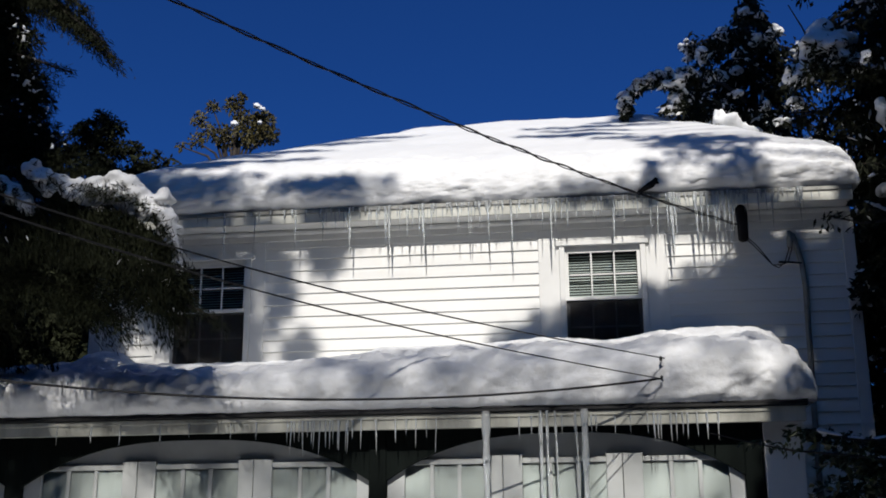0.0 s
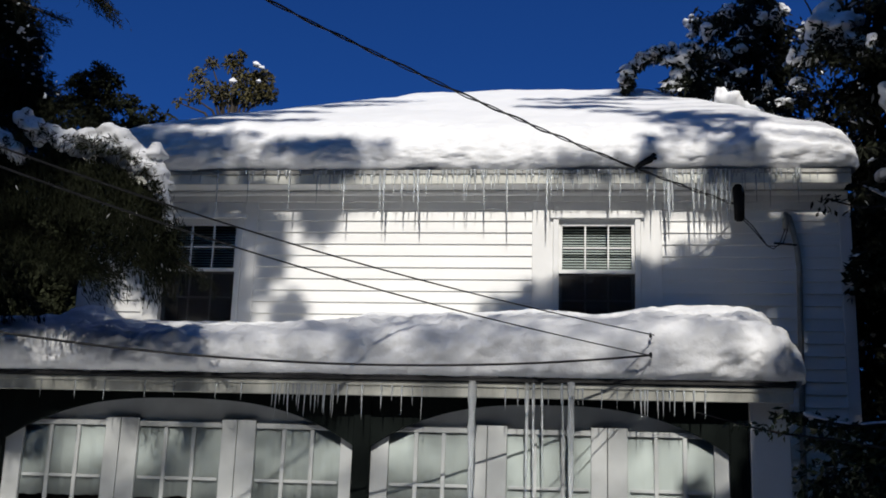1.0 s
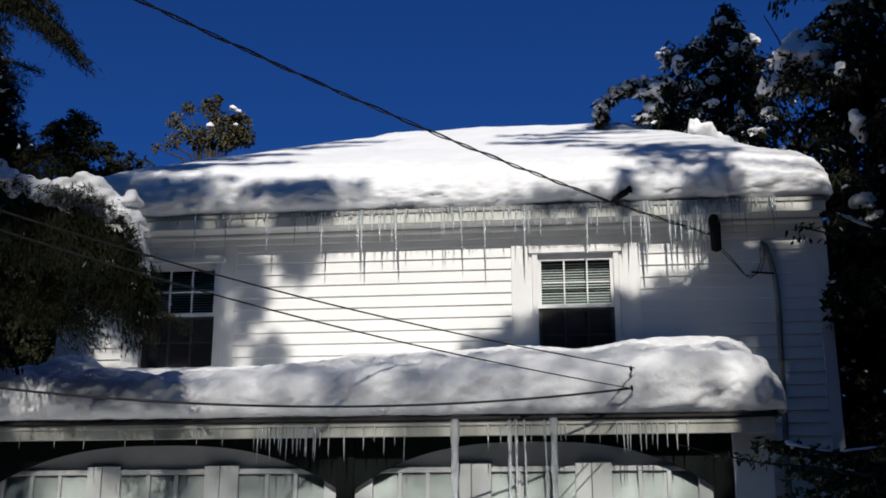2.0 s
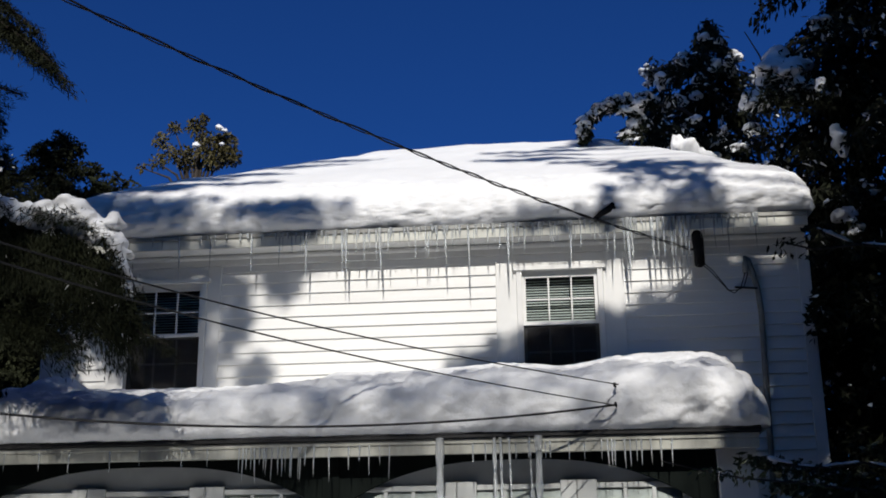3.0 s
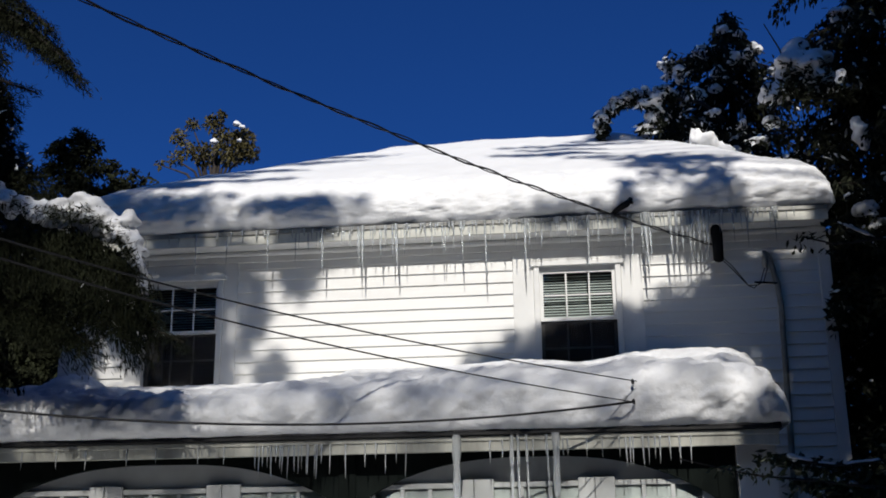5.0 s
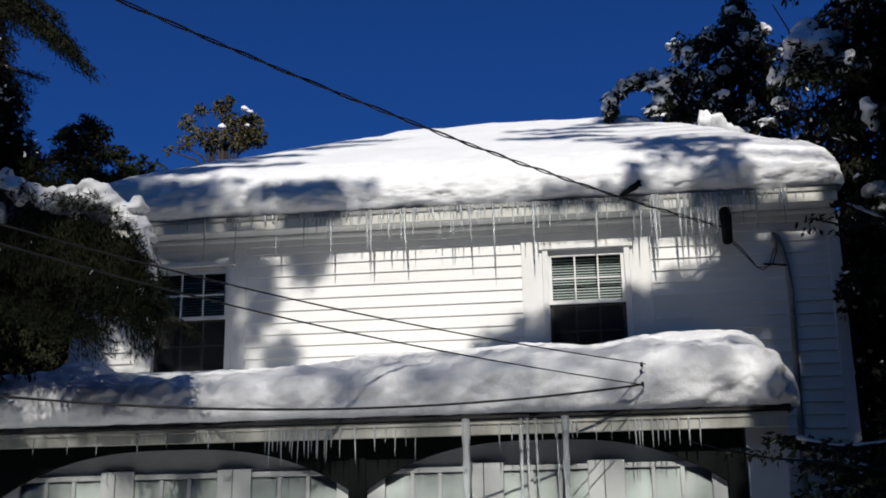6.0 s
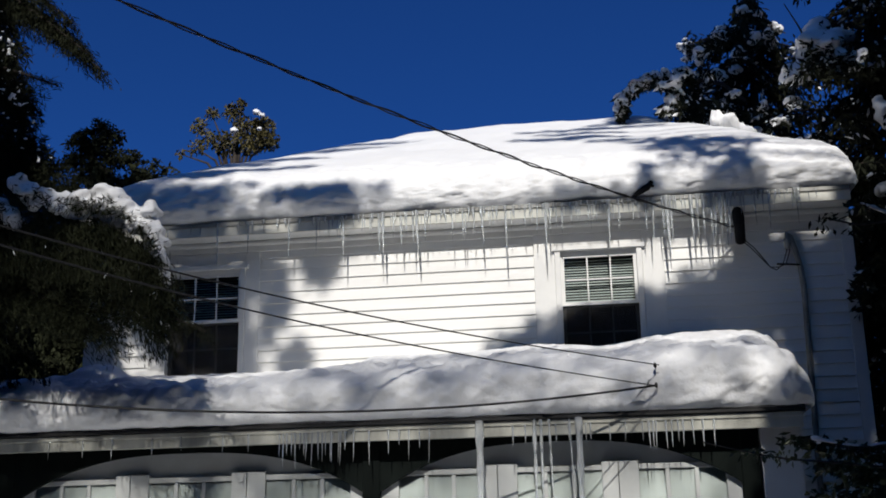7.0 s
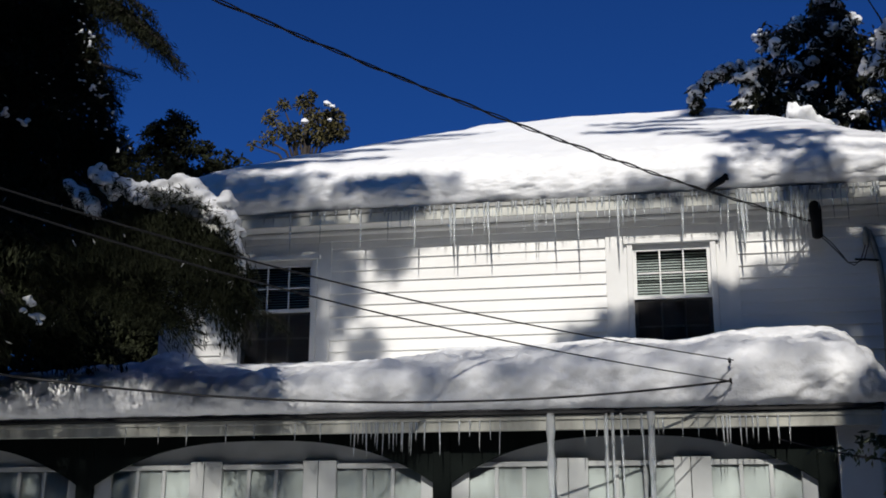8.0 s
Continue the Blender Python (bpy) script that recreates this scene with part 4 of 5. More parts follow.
def right_tree():
    t = Foliage(23)
    tr = np.array((4.3, 12.9))
    leaf = (0.12, 0.045)
    rng = t.rng
    at = lambda z: (tr[0], tr[1], z)
    t.dusted = 0.02
    for k in range(150):
        z = 1.6 + 8.2 * k / 149
        g = rng.uniform(2.2, 5.2) if k % 3 else rng.uniform(-1.2, 2.2)
        R = rng.uniform(0.7, 1.75)
        e = np.array((tr[0] + R * math.cos(g), tr[1] + R * math.sin(g), z))
        if e[1] > 11.2 and z < 6.4:
            e[0] = max(e[0], 3.0)
        t.bough(at(z + rng.uniform(0.2, 0.8)), e, rng.uniform(0.1, 0.4), 0.45, 12, leaf, 1.2, 0.006, pad=0.07)
    for k in range(26):
        t.cluster((rng.uniform(3.3, 4.6), rng.uniform(12.6, 13.6), 1.8 + 5.2 * k / 25), (0.6, 0.6, 0.4), 300, (0.14, 0.06))
    for k in range(16):
        t.cluster((rng.uniform(3.25, 3.6), rng.uniform(12.2, 13.0), 2.0 + 4.2 * k / 15), (0.35, 0.5, 0.3), 260, (0.14, 0.06))
    for e, p in (((2.78, 12.0, 7.62), 0.26), ((2.58, 12.1, 7.4), 0.19), ((3.1, 11.9, 7.52), 0.19), ((2.9, 11.95, 7.3), 0.13), ((3.25, 11.7, 8.0), 0.15), ((2.95, 12.1, 6.75), 0.12)):
        t.bough(at(e[2] + 0.4), e, 0.3, 0.4, 14, leaf, 1.0, 0.0)
        t.cluster((e[0] + 0.12, e[1] - 0.25, e[2] - 0.2), (0.22, 0.1, 0.16), 40, leaf)
    for e in ((2.95, 11.3, 5.45), (2.9, 11.2, 4.55), (3.0, 11.3, 3.8), (2.9, 11.1, 5.9)):
        t.bough(at(e[2] + 0.3), e, 0.15, 0.3, 12, leaf, 0.9, 0.05)
    for c, r in (((2.58, 12.05, 7.38), 0.19), ((2.76, 12.0, 7.62), 0.22), ((2.98, 11.95, 7.5), 0.2), ((3.14, 11.9, 7.36), 0.17), ((2.86, 11.9, 7.3), 0.16), ((2.95, 11.95, 7.75), 0.14), ((3.3, 11.8, 8.12), 0.12), ((3.38, 11.8, 7.98), 0.09), ((3.84, 11.9, 8.05), 0.07), ((4.18, 11.6, 7.3), 0.13), ((3.32, 11.7, 5.78), 0.13), ((3.4, 11.7, 5.66), 0.1), ((2.5, 12.2, 7.05), 0.1), ((2.35, 12.3, 6.85), 0.08)):
        for j in range(5):
            t.pads.append((np.array(c) + rng.normal(size=3) * 0.4 * r, r * rng.uniform(0.4, 0.85)))
    # small drooping loads all over the side that faces the yard
    for k in range(46):
        c = np.array((rng.uniform(3.0, 4.8), rng.uniform(11.2, 11.7), rng.uniform(2.6, 9.2)))
        q = rng.uniform(0.03, 0.075)
        for j in range(rng.integers(2, 6)):
            t.pads.append((c + np.array((0.03 * j * rng.uniform(-1, 1), 0, -0.06 * j)), q * rng.uniform(0.5, 1.0)))
    for k in range(40):
        t.cluster((rng.uniform(3.1, 4.4), rng.uniform(12.6, 13.4), rng.uniform(1.6, 5.6)), (0.4, 0.3, 0.35), 300, (0.14, 0.06))
    # low growth crowding the house corner
    for k in range(24):
        t.cluster((rng.uniform(2.85, 3.5), rng.uniform(10.7, 11.3), rng.uniform(1.2, 4.7)), (0.24, 0.22, 0.26), 150, leaf)
    for k in range(14):
        t.cluster((rng.uniform(3.1, 3.6), rng.uniform(12.9, 13.5), rng.uniform(4.6, 6.6)), (0.3, 0.25, 0.3), 300, (0.14, 0.06))
    for k in range(9):
        t.cluster((2.6 + 0.09 * k, 11.72, 7.22 + 0.12 * math.sin(k * 1.7)), (0.12, 0.08, 0.14), 26, leaf)
    t.ridges.append((((3.3, 11.8, 6.9), (3.36, 11.8, 6.7), (3.4, 11.8, 6.5)), (0.05, 0.09, 0.04)))
    # snow-lined boughs that reach out before the house corner
    for pts, q in ((((4.2, 9.3, 4.95), (3.6, 9.3, 4.75), (3.2, 9.3, 4.72), (2.79, 9.3, 4.76), (2.4, 9.3, 4.73), (2.13, 9.3, 4.81)), 0.018), (((3.2, 9.4, 4.7), (2.75, 9.4, 4.8), (2.43, 9.3, 4.92)), 0.012)):
        t.wood.append(tube(pts, list(np.linspace(q, q * 0.4, len(pts))), 6))
        t.ridges.append(([(x, y - 0.005, z + q * 0.8) for x, y, z in pts[1:4]], [0.003, 0.006, 0.003][:len(pts[1:4])]))
        for x, y, z in pts[1:]:
            t.cluster((x, y, z - 0.05), (0.16, 0.1, 0.1), 26, (0.08, 0.03))
    for s, e in (((2.75, 12.1, 7.6), (2.5, 12.1, 8.25)), ((2.7, 12.1, 7.6), (2.62, 12.1, 8.0))):
        t.wood.append(tube([s, tuple((np.array(s) + e) / 2 + 0.02), e], [0.012, 0.01, 0.006], 5))
    t.finish("evergreen_tree", "dark broad evergreen tree with snow clumps beside the house", [((*tr, 0.1), 0.26), ((*tr, 6), 0.16), ((*tr, 10.6), 0.03)], LEAVES, fuse=0.018, veil=110)


right_tree()


def rear_tree():
    t = Foliage(31)
    tr = np.array((2.78, 16.9))
    leaf = (0.12, 0.045)
    rng = t.rng
    at = lambda z: (tr[0], tr[1], z)
    for k in range(120):
        z = 6.5 + 4.1 * (k / 119)
        R = (0.1 + (10.75 - z) * 0.5 if z > 10.15 else 0.72 + (10.75 - z) * 0.3) * rng.uniform(0.55, 1.1)
        g = rng.uniform(0, 6.28)
        t.dusted = 0.03
        e = np.array((tr[0] + R * math.cos(g), tr[1] + R * math.sin(g), z))
        t.bough(at(z + 0.3), e, 0.15, 0.3 if z > 9.8 else 0.4, 12, leaf, 1.0, 0.0)
        if math.sin(g) < 0.2 and z < 10.2:
            for j in range(rng.integers(2, 5)):
                t.pads.append((e + np.array((rng.normal() * 0.09, -0.12, 0.04 - 0.07 * j)), rng.uniform(0.04, 0.11)))
            t.cluster(e + np.array((0, -0.26, -0.03)), (0.13, 0.06, 0.13), 14, leaf)
    # branch bent down by its snow over the roof ridge
    t.dusted = 0.12
    t.bough(at(8.6), (1.3, 14.2, 8.0), 0.4, 0.4, 22, leaf, 0.8, 0.0, pad=0.11)
    bent = np.array(((2.5, 16.0, 8.7), (2.0, 14.4, 8.3), (1.5, 13.3, 7.92), (1.06, 13.0, 7.8), (0.78, 13.0, 7.72), (0.63, 13.0, 7.54), (0.6, 13.0, 7.34)))
    t.wood.append(tube([tuple(p) for p in bent], list(np.linspace(0.03, 0.008, 7)), 6))
    for k in range(26):
        u = 2 + 4 * k / 25
        p = np.array([np.interp(u, range(7), bent[:, i]) for i in range(3)])
        t.cluster(p, (0.08, 0.1, 0.08), 34, leaf)
        for j in range(2):
            t.pads.append((p + np.array((rng.normal() * 0.03, -0.06, 0.05 + rng.normal() * 0.03)), rng.uniform(0.035, 0.068)))
    for c, r in (((0.58, 12.93, 7.52), 0.085), ((0.6, 12.93, 7.43), 0.07), ((1.24, 12.9, 7.62), 0.12), ((1.2, 12.9, 7.5), 0.1), ((1.14, 12.9, 7.36), 0.08), ((1.3, 12.95, 7.45), 0.07)):
        for j in range(4):
            t.pads.append((np.array(c) + rng.normal(size=3) * 0.35 * r, r * rng.uniform(0.6, 1.0)))
    for k in range(8):
        t.cluster((1.2 + 0.1 * rng.normal(), 12.85, 7.28 + 0.05 * k), (0.06, 0.05, 0.07), 16, leaf)
    for c, r, n in (((1.62, 13.5, 8.3), 0.07, 6), ((1.5, 13.5, 8.05), 0.05, 4), ((2.0, 13.4, 7.7), 0.06, 5), ((2.3, 13.1, 7.35), 0.06, 5)):
        for j in range(n):
            t.pads.append((np.array(c) + rng.normal(size=3) * 0.5 * r, r * rng.uniform(0.6, 1.1)))
    for c in ((1.65, 13.7, 8.15), (1.55, 13.7, 7.85), (1.45, 13.6, 7.6), (1.8, 13.8, 8.5), (1.75, 13.6, 7.5)):
        t.cluster(c, (0.2, 0.15, 0.2), 130, leaf)
    t.ridges.append((((1.62, 12.76, 7.12), (1.76, 12.74, 7.1), (1.92, 12.72, 7.0), (2.15, 12.7, 6.92)), (0.09, 0.12, 0.09, 0.05)))
    t.bough(at(8.2), (1.35, 13.6, 7.45), 0.5, 0.4, 22, leaf, 0.9, 0.0, pad=0.11)
    t.bough(at(7.9), (1.9, 13.6, 7.25), 0.4, 0.5, 18, leaf, 0.9, 0.02, pad=0.08)
    t.bough(at(7.9), (2.3, 13.2, 7.0), 0.4, 0.5, 18, leaf, 0.9, 0.02, pad=0.08)
    t.bough(at(7.6), (2.7, 13.2, 6.9), 0.4, 0.5, 18, leaf, 0.9, 0.02, pad=0.08)
    t.finish("evergreen_tree", "dark pointed evergreen tree rising behind the snowy roof", [((*tr, 0.1), 0.22), ((*tr, 7), 0.12), ((*tr, 10.8), 0.02)], LEAVES, fuse=0.016, veil=75)


rear_tree()


def far_conifer():
    t = Foliage(41)
    tr = np.array((-8.2, 17.0))
    rng = t.rng
    for k in range(60):
        z = 3.0 + 6.4 * k / 59
        R = (0.1 + (9.7 - z) * 0.42) * rng.uniform(0.6, 1.15)
        g = rng.uniform(0, 6.28)
        t.bough((*tr, z + 0.2), (tr[0] + R * math.cos(g), tr[1] + R * math.sin(g), z), 0.1, 0.38, 16, (0.09, 0.034), 0.5, fill=7)
    for c in ((-7.5, 16.8, 8.75), (-7.1, 16.8, 8.3), (-8.45, 16.9, 9.05), (-8.05, 17, 9.4), (-7.9, 16.8, 9.1)):
        t.cluster(c, (0.24, 0.24, 0.2), 170, (0.09, 0.035))
    for k in range(15):
        a = k * 2.4
        r = 0.19 * math.sqrt(k)
        t.cluster((-7.95 + r * math.cos(a), 16.9, 8.6 + r * math.sin(a)), (0.2, 0.2, 0.16), 170, (0.1, 0.045))
    for k in range(26):
        t.cluster((rng.uniform(-9.6, -7.0), 17 + rng.uniform(-0.4, 0.4), 4.2 + 4.2 * k / 25), (0.5, 0.4, 0.35), 330, (0.14, 0.06))
    for k in range(34):
        t.cluster((rng.uniform(-9.0, -6.0), 16.2 + rng.uniform(-0.4, 0.4), 3.6 + 3.0 * k / 33), (0.5, 0.4, 0.35), 330, (0.14, 0.06))
    t.finish("conifer_tree", "dark conifer standing beyond the house", [((*tr, 0.1), 0.2), ((*tr, 6), 0.12), ((*tr, 9.4), 0.02)], NEEDLES)


def far_tree():
    t = Foliage(43)
    tr = np.array((-6.7, 20.0))
    rng = t.rng
    for c, r, n in (((-7.45, 20, 10.6), 0.2, 45), ((-7.2, 20, 10.85), 0.16, 40), ((-6.75, 20, 10.85), 0.24, 90), ((-6.5, 20, 10.55), 0.26, 120), ((-6.15, 20, 10.5), 0.24, 150), ((-6.05, 20, 10.2), 0.24, 160), ((-6.4, 20, 10.2), 0.3, 170), ((-6.85, 20, 10.2), 0.3, 150), ((-7.2, 20, 10.3), 0.22, 60), ((-7.5, 20, 10.15), 0.2, 36), ((-7.8, 20, 10.05), 0.12, 12), ((-6.6, 20, 11.05), 0.1, 20)):
        t.cluster(c, (r, r, r * 0.9), int(n * 1.9), (0.11, 0.05))
        t.wood.append(tube([(*tr, 9.0), tuple((np.array((*tr, 9.6)) + c) / 2), c], [0.04, 0.025, 0.01], 5))
    for c, r in (((-6.18, 19.7, 10.68), 0.08), ((-6.08, 19.7, 10.62), 0.06), ((-6.6, 19.6, 10.3), 0.08), ((-6.1, 19.6, 10.3), 0.05)):
        t.pads.append((np.array(c), r))
    t.finish("olive_tree", "olive-brown leafy treetop behind the snowy roof", [((*tr, 0.1), 0.2), ((*tr, 7), 0.12), ((*tr, 10.5), 0.02)], OLIVE)


far_conifer()
far_tree()


def bush():
    t = Foliage(53)
    rng = t.rng
    b0 = (2.75, 7.7, 0.25)
    leaf = (0.085, 0.034)
    for k in range(30):
        e = (rng.uniform(1.75, 3.3), rng.uniform(7.2, 8.3), rng.uniform(1.6, 2.62))
        t.bough((2.75 + rng.uniform(-0.2, 0.2), 7.7, 0.9), e, 0.1, 0.3, 20, leaf, 0.5, 0.12, r=0.02, pad=0.025)
    for k in range(26):
        t.cluster((rng.uniform(2.15, 4.0), rng.uniform(7.6, 8.8), rng.uniform(0.8, 2.45)), (0.35, 0.35, 0.28), 170, leaf)
    for k in range(12):
        t.cluster((rng.uniform(1.75, 2.4), rng.uniform(7.7, 8.3), rng.uniform(1.8, 2.55)), (0.25, 0.25, 0.18), 170, leaf)
    for k in range(16):
        t.cluster((rng.uniform(1.75, 3.2), rng.uniform(8.2, 8.9), rng.uniform(0.8, 2.35)), (0.3, 0.25, 0.25), 170, leaf)
    for e in ((1.45, 7.9, 2.8), (1.62, 7.9, 2.62), (1.9, 7.9, 2.55), (2.3, 7.8, 2.85)):
        t.bough((2.75, 7.8, 2.5), e, 0.06, 0.14, 30, leaf, 0.4, 0.3, r=0.01, pad=0.016)
    for pts, q in ((((2.75, 7.8, 2.45), (2.5, 7.8, 2.7), (2.23, 7.8, 2.76), (1.92, 7.8, 2.73), (1.77, 7.8, 2.75), (1.56, 7.8, 2.81)), 0.014), (((2.6, 7.75, 2.4), (2.2, 7.7, 2.56), (1.77, 7.7, 2.62), (1.4, 7.7, 2.66), (1.2, 7.7, 2.7), (0.85, 7.7, 2.79)), 0.012)):
        t.wood.append(tube(pts, list(np.linspace(q, q * 0.4, 6)), 6))
        if q == 0.012:
            for x, y, z in pts[1:5]:
                t.cluster((x, y, z), (0.2, 0.06, 0.05), 26, (0.06, 0.022))
        else:
            for k in range(5):
                a, b = np.array(pts[k]), np.array(pts[k + 1])
                t.ridges.append(([tuple(a * 0.9 + b * 0.1 + (0, 0, q * 0.7)), tuple((a + b) / 2 + (0, 0, q * 0.8)), tuple(a * 0.1 + b * 0.9 + (0, 0, q * 0.6))], [0.003, 0.006, 0.003]))
    t.finish("shrub", "leafy green shrub with snow-lined twigs beside the garage", [(b0, 0.06), ((2.75, 7.7, 1.2), 0.045), ((2.75, 7.75, 2.3), 0.02)], BUSH_LEAF)


bush()


# Unseen trees added at the viewer's back so that shadows fall on the house.
def shade(t, X, Z, r, n, y=1.0, root=None, leaf=(0.2, 0.08)):
    """Foliage whose shadow lands about (X, Z) on the house front, r wide."""
    s = (WALL_Y - y) / -TO_SUN.y
    c = Vector((X, WALL_Y, Z)) + TO_SUN * s
    t.cluster(c, (r[0], 0.15, r[1]), n, leaf)
    if root is not None:
        t.wood.append(tube([(root[0], root[1], c.z - 0.8), (c + Vector((root[0], root[1], c.z - 0.5))) / 2, c], [0.05, 0.03, 0.01], 5))


def back_trees():
    t = Foliage(61)
    root = (6.2, 0.6)
    for X, Z, r, n in (
        (1.35, 4.5, (0.55, 0.5), 420), (1.0, 4.25, (0.45, 0.55), 380), (2.0, 4.5, (0.5, 0.55), 420), (2.6, 4.3, (0.5, 0.7), 480), (2.1, 5.0, (0.4, 0.3), 260), (2.65, 4.95, (0.4, 0.3), 260), (1.7, 4.75, (0.35, 0.33), 220),
        (0.55, 4.2, (0.4, 0.6), 380), (0.1, 4.1, (0.45, 0.55), 380), (-0.35, 4.05, (0.4, 0.5), 320), (-0.75, 4.1, (0.3, 0.26), 130),
        (0.1, 5.42, (0.6, 0.09), 34), (0.75, 8.6, (0.25, 0.25), 60), (1.3, 8.7, (0.3, 0.3), 120), (0.74, 5.55, (0.15, 0.3), 40), (1.15, 5.75, (0.3, 0.1), 12), (1.6, 5.45, (0.34, 0.36), 130), (1.7, 5.85, (0.25, 0.16), 16), (2.72, 5.22, (0.18, 0.2), 60), (1.75, 5.2, (0.22, 0.3), 160), (1.25, 6.5, (0.55, 0.15), 120), (1.15, 6.25, (0.5, 0.12), 60), (1.3, 5.98, (0.45, 0.1), 40), (1.0, 6.78, (0.5, 0.07), 50), (1.75, 6.3, (0.25, 0.25), 40), (0.6, 7.0, (0.5, 0.05), 36), (0.0, 7.35, (0.75, 0.06), 80), (0.1, 7.75, (0.6, 0.05), 50), (0.3, 8.1, (0.9, 0.07), 100), (0.9, 8.45, (0.7, 0.06), 70),
        (1.9, 11.9, (0.7, 0.6), 460), (2.4, 13.0, (0.8, 0.6), 440), (1.3, 10.0, (0.5, 0.4), 200), (2.0, 10.4, (0.6, 0.5), 300), (2.7, 12.2, (0.7, 0.6), 380), (1.9, 8.95, (0.5, 0.3), 330), (2.45, 8.75, (0.4, 0.35), 300),
        (2.3, 3.3, (0.7, 0.7), 460), (2.4, 2.2, (0.6, 0.9), 460), (2.6, 1.2, (0.7, 0.7), 400), (1.4, 0.7, (0.5, 0.55), 330), (0.8, 0.5, (0.4, 0.5), 240), (0.9, 1.05, (0.16, 0.2), 50), (1.75, 1.2, (0.35, 0.7), 300),
        (2.2, -0.2, (0.8, 0.45), 330), (1.6, -0.2, (0.5, 0.3), 160), (2.9, 7.7, (0.45, 0.35), 260),
    ):
        shade(t, X, Z, r, int(n * 1.5), 1.0, root)
    for X, Z, r, n in ((1.6, 1.5, (0.25, 0.5), 260), (1.75, 0.7, (0.3, 0.5), 260), (2.5, 2.6, (0.6, 0.7), 400), (2.5, 1.4, (0.6, 0.7), 400), (2.75, 8.1, (0.45, 0.45), 650), (3.2, 8.1, (0.45, 0.55), 700), (1.0, 9.0, (0.35, 0.25), 160), (1.6, 9.4, (0.4, 0.35), 330),
                       (1.5, 11.2, (0.6, 0.5), 260), (2.4, 11.4, (0.7, 0.6), 330), (2.7, 12.6, (0.7, 0.7), 360), (2.9, 13.8, (0.6, 0.7), 300), (2.9, 14.8, (0.5, 0.6), 200), (3.2, 11.5, (0.6, 0.8), 300), (1.3, 9.7, (0.5, 0.25), 130), (0.8, 9.0, (0.3, 0.15), 50), (2.1, 9.9, (0.6, 0.5), 220), (3.3, 12.2, (0.6, 0.7), 420), (3.2, 13.4, (0.6, 0.7), 420), (3.2, 14.6, (0.6, 0.7), 420), (2.6, 10.6, (0.6, 0.6), 330), (1.5, 9.3, (0.4, 0.3), 200), (0.95, 8.9, (0.25, 0.25), 90), (1.7, 1.1, (0.28, 0.7), 650), (1.65, 0.3, (0.3, 0.5), 420), (1.45, 1.15, (0.2, 0.6), 420), (1.6, -0.1, (0.5, 0.35), 330), (2.45, 3.2, (0.35, 0.5), 320), (2.65, 3.7, (0.3, 0.4), 260), (2.7, 2.4, (0.3, 0.5), 260), (2.4, 0.4, (0.6, 0.6), 420)):
        shade(t, X, Z, r, n, 1.0, root)
    for k in range(20):
        shade(t, 3.45 + 2.2 * (k % 4) / 3, 3.4 + 6.4 * (k // 4) / 4, (0.6, 0.95), 750, 1.0, root)
    t.finish("conifer_tree", "unseen tall conifer added to cast shade", [((*root, 0.1), 0.3), ((*root, 8), 0.2), ((*root, 23), 0.04)], NEEDLES, single=False)
    t = Foliage(67)
    root = (-9.5, -2.5)
    for X, Z, r, n in (
        (-2.8, 5.22, (0.24, 0.26), 90), (-2.5, 5.42, (0.2, 0.1), 30), (-3.05, 4.15, (0.2, 0.24), 100), (-3.3, 4.8, (0.22, 0.5), 150), (-3.9, 5.0, (0.45, 0.4), 260), (-4.3, 4.95, (0.5, 0.42), 260), (-4.15, 4.4, (0.2, 0.3), 90), (-4.7, 2.55, (0.5, 0.2), 60), (-5.3, 2.5, (0.4, 0.2), 60), (-3.7, 4.3, (0.35, 0.4), 190), (-3.45, 5.25, (0.2, 0.12), 40),
        (-2.8, 5.6, (0.46, 0.1), 130), (-2.7, 5.6, (0.8, 0.19), 80), (-4.15, 5.6, (0.45, 0.22), 170), (-4.0, 5.65, (0.7, 0.32), 110), (-4.9, 5.8, (0.6, 0.45), 330), (-4.15, 6.3, (0.4, 0.2), 150), (-3.4, 6.5, (0.55, 0.06), 60), (-4.5, 6.9, (0.5, 0.3), 240), (-5.2, 6.9, (0.6, 0.6), 330),
        (-4.6, 6.4, (0.7, 0.2), 130), (-4.0, 6.9, (0.6, 0.13), 90), (-3.6, 7.2, (0.8, 0.09), 120), (-4.3, 7.5, (0.7, 0.18), 190), (-3.1, 7.75, (1.0, 0.08), 120), (-2.5, 8.15, (0.8, 0.06), 70), (-4.7, 8.0, (0.5, 0.2), 130),
        (-3.9, 3.35, (0.6, 0.28), 50), (-4.6, 3.6, (0.6, 0.4), 110), (-7.9, 12.0, (0.8, 0.9), 360), (-7.8, 13.4, (0.7, 0.8), 330),
        (-6.0, 5.2, (0.5, 0.7), 420), (-6.8, 5.4, (0.6, 0.8), 460), (-7.8, 5.4, (0.7, 0.9), 500), (-6.0, 6.6, (0.6, 0.8), 460), (-7.0, 6.9, (0.7, 0.8), 460), (-8.1, 7.0, (0.8, 0.9), 500),
    ):
        shade(t, X, Z, r, int(n * 1.7), -1.0, root)
    for k in range(12):
        shade(t, -6.1 + (1.15 if k < 6 else 0.7) * (k % 3) / 2, 2.75 + 1.7 * (k // 3) / 3, (0.35, 0.35), 240, -1.0, root)
    for k in range(6):
        shade(t, -6.3 + 1.1 * (k % 3) / 2, 1.5 + 0.9 * (k // 3), (0.35, 0.4), 150, -1.0, root)
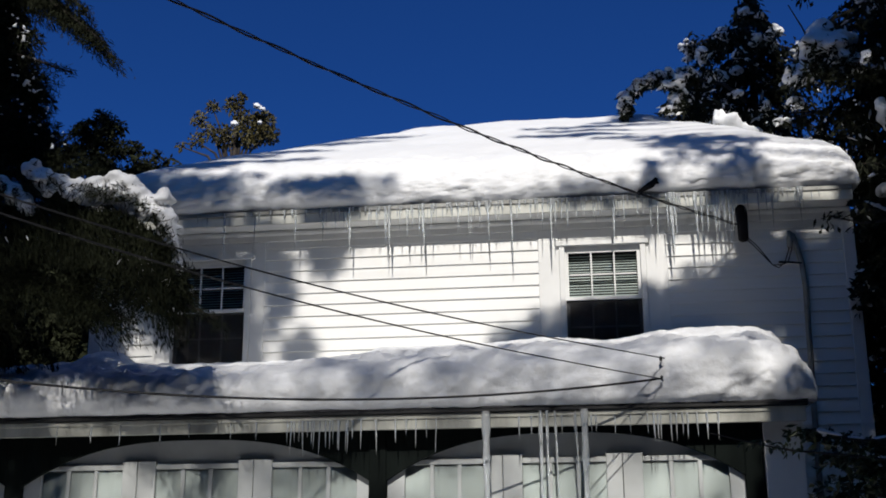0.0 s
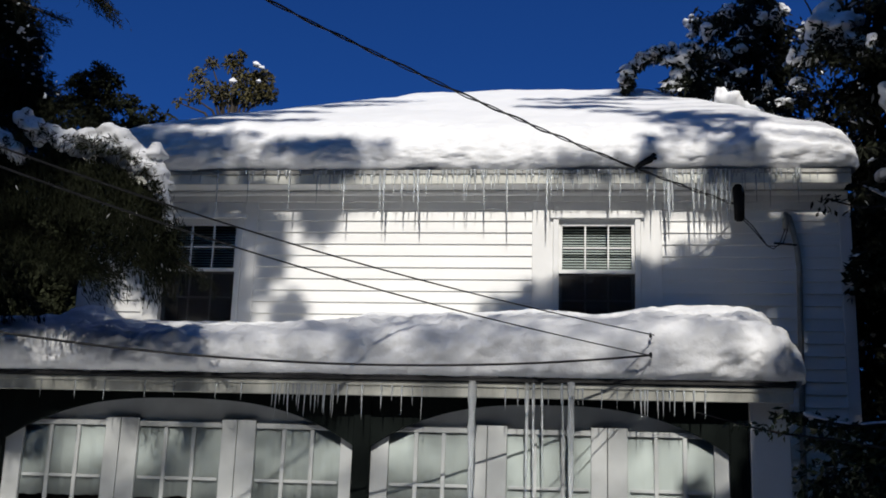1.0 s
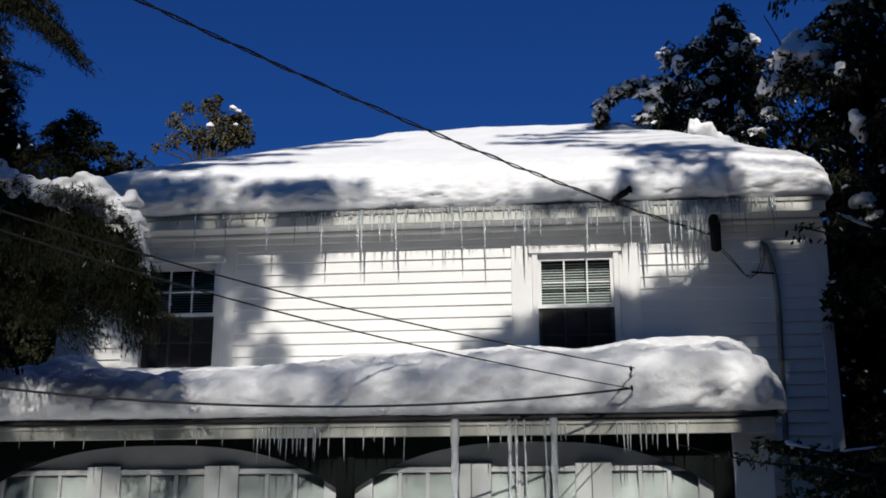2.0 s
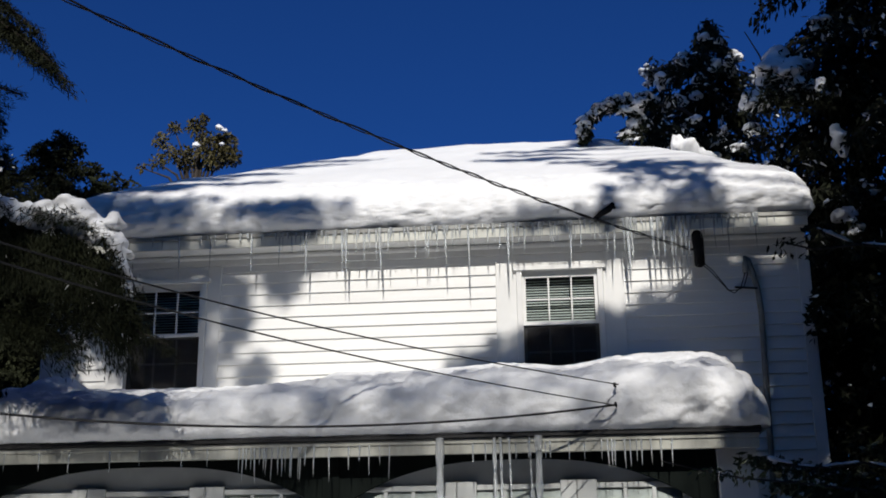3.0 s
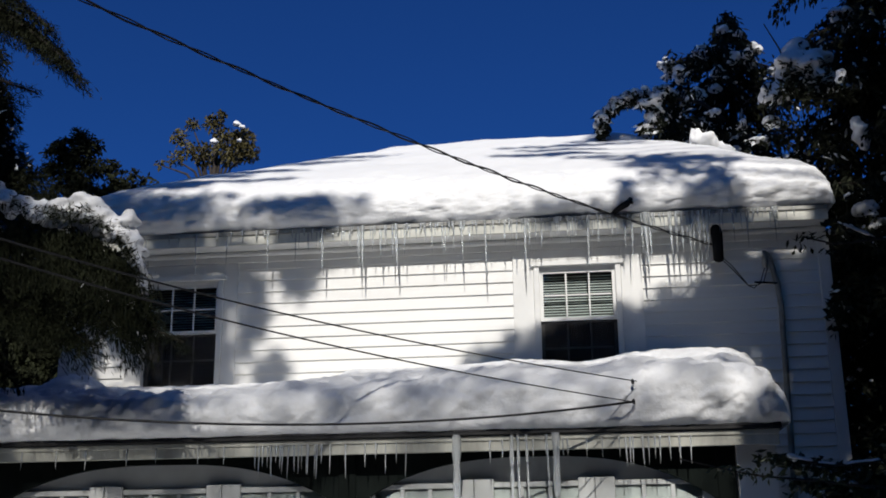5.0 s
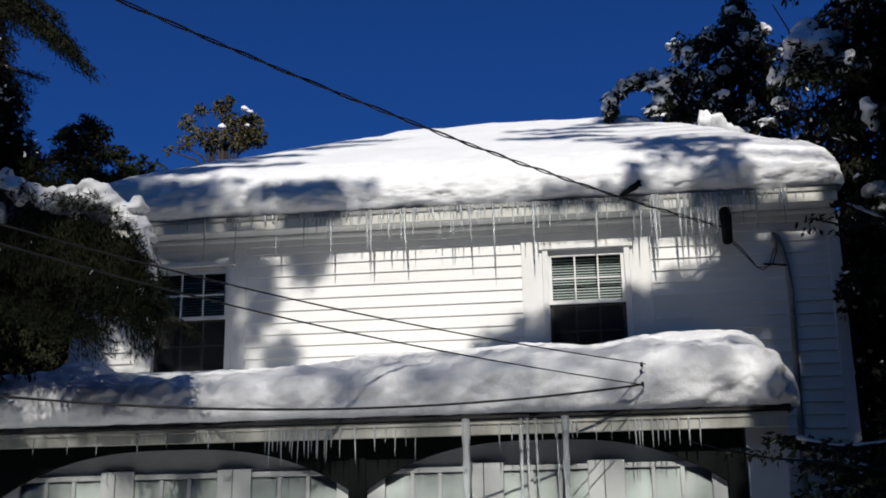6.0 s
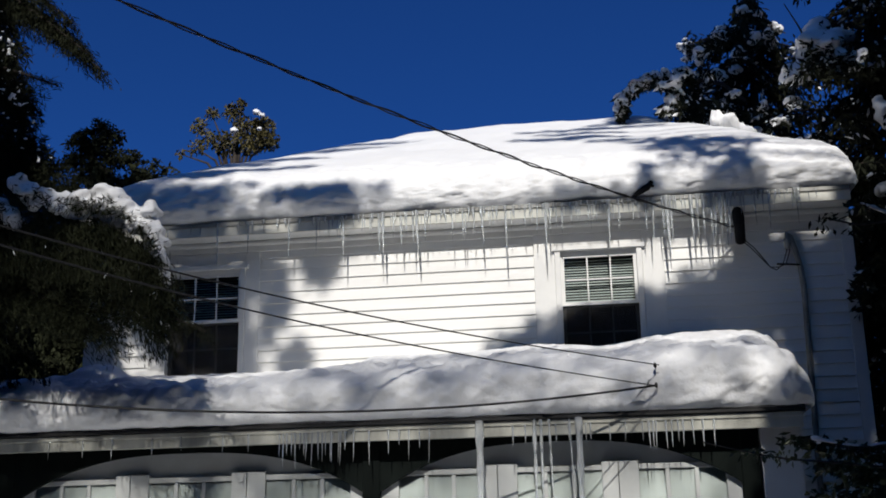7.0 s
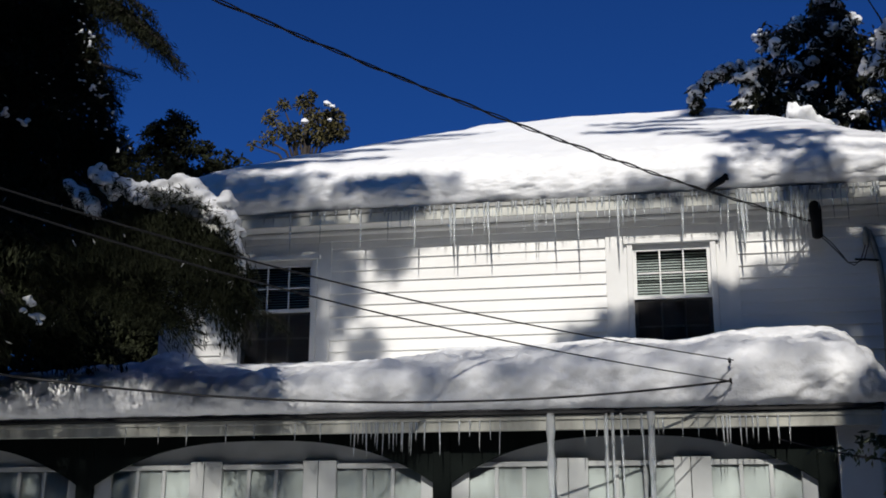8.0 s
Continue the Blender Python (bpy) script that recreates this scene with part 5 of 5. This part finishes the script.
    for k in range(20):
        shade(t, -7.9 + 2.75 * (k % 5) / 4 + 0.12 * math.sin(k * 2.1), 2.5 + 1.3 * (k // 5) / 3, (0.32 + 0.12 * (k % 3), 0.3), 115, -1.0, root)
    t.finish("conifer_tree", "unseen tall conifer added to cast shade", [((*root, 0.1), 0.3), ((*root, 8), 0.2), ((*root, 18), 0.04)], NEEDLES, single=False)
    t = Foliage(71)
    root = (-3.0, -16.0)
    rng = t.rng
    # thin twiggy crown, added unseen, that halves the sun on the garage snow, and dims the doors a little
    for X0, X1, Z0, Z1, n in ((-5.2, -2.4, 1.5, 3.1, 330), (-2.6, 0.35, 1.65, 3.1, 430), (-6.5, 2.0, 0.0, 1.7, 520), (0.3, 1.9, 1.7, 3.0, 150)):
        c = []
        for k in range(n):
            s = (WALL_Y + 14.0 + rng.uniform(-0.6, 0.6)) / -TO_SUN.y
            c.append(Vector((rng.uniform(X0, X1), WALL_Y, rng.uniform(Z0, Z1))) + TO_SUN * s)
        t.blade(np.array(c), rng.normal(size=(n, 3)), 0.24, 0.1)
    for k in range(12):
        shade(t, -5.5 + 0.6 * k, 1.2 + 1.6 * (k % 3) / 2, (0.3, 0.2), 6, -14.0, root)
    t.finish("broad_tree", "unseen tall thin-crowned tree added to dim the garage", [((*root, 0.1), 0.3), ((*root, 12), 0.2), ((*root, 22), 0.04)], NEEDLES, single=False)


back_trees()


def added_conifers():
    """Conifers added at the viewer's back and sides to block sky light and sun."""
    t = Foliage(83)
    rng = t.rng
    for k in range(70):
        z = 0.8 + 14.2 * k / 69
        R = (0.2 + (15.2 - z) * 0.2) * rng.uniform(0.7, 1.1)
        g = k * 2.4
        t.bough((0, 0, z + 0.5), (R * math.cos(g), R * math.sin(g), z), 0.2, 1.1, 5, (0.42, 0.2), 0.6, 0.0)
    first = t.finish("conifer_tree", "dark conifer added to block sky and sun round the yard", [((0, 0, 0.1), 0.25), ((0, 0, 8), 0.15), ((0, 0, 15.4), 0.03)], NEEDLES, "conifers round the yard", single=False)
    spots = [(-19 + 2.7 * k, -12.5 - 2.5 * (k % 2)) for k in range(15)] + [(-12, -6), (-13.5, -1), (-13, 4), (-14, 9), (11, -7), (11.5, -2), (10.5, 3), (11, 8), (10, 12), (8.5, 16), (-13, 14), (6.4, 6.3), (7.0, 9.8), (-9.5, 3.5), (8, -4), (-9, -7)]
    first.matrix_basis = pose(*spots[0], 0.1, rz=20)
    for k in range(14):
        copy_thing(first, pose(-17.6 + 2.7 * k, -10.2, 0.1, rz=83 * k) @ Matrix.Scale(0.76 if -5 < -17.6 + 2.7 * k < 0.5 else 0.95, 4))
    for k, (x, y) in enumerate(spots[1:]):
        copy_thing(first, pose(x, y, 0.1, rz=47 * k) @ Matrix.Scale(1.3 if abs(x) > 7.5 and y > -9 else 0.88 if -5 < x < 0.5 else 1.1, 4))
    # Smaller copies darken gaps behind the house and block light at its right corner.
    for k, (x, y, h) in enumerate(((-12.5, 16.5, 0.5), (-11, 20, 0.55), (-10.2, 16, 0.42), (-14.5, 19, 0.6), (-9.2, 21, 0.45), (5.2, 17.5, 0.5), (6.6, 15.2, 0.5), (8.2, 19, 0.6), (4.4, 20.5, 0.45), (6.0, 12.4, 0.42), (-7.2, 15.6, 0.34), (-8.7, 14.9, 0.38), (-6.5, 18.2, 0.4), (5.3, 8.4, 0.72), (4.7, 6.5, 0.55), (4.7, 10.1, 0.5), (6.4, 5.0, 0.85), (6.8, 7.6, 0.9), (6.6, 10.6, 0.85), (4.3, 3.0, 0.6), (4.7, 1.0, 0.6), (4.2, 5.0, 0.5), (4.9, 9.7, 0.62), (4.6, 7.4, 0.6), (3.95, 10.3, 0.42), (-8.3, 16.3, 0.4), (-9.4, 18.2, 0.48))):
        copy_thing(first, pose(x, y, 0.1, rz=31 * k) @ Matrix.Scale(h, 4))


added_conifers()
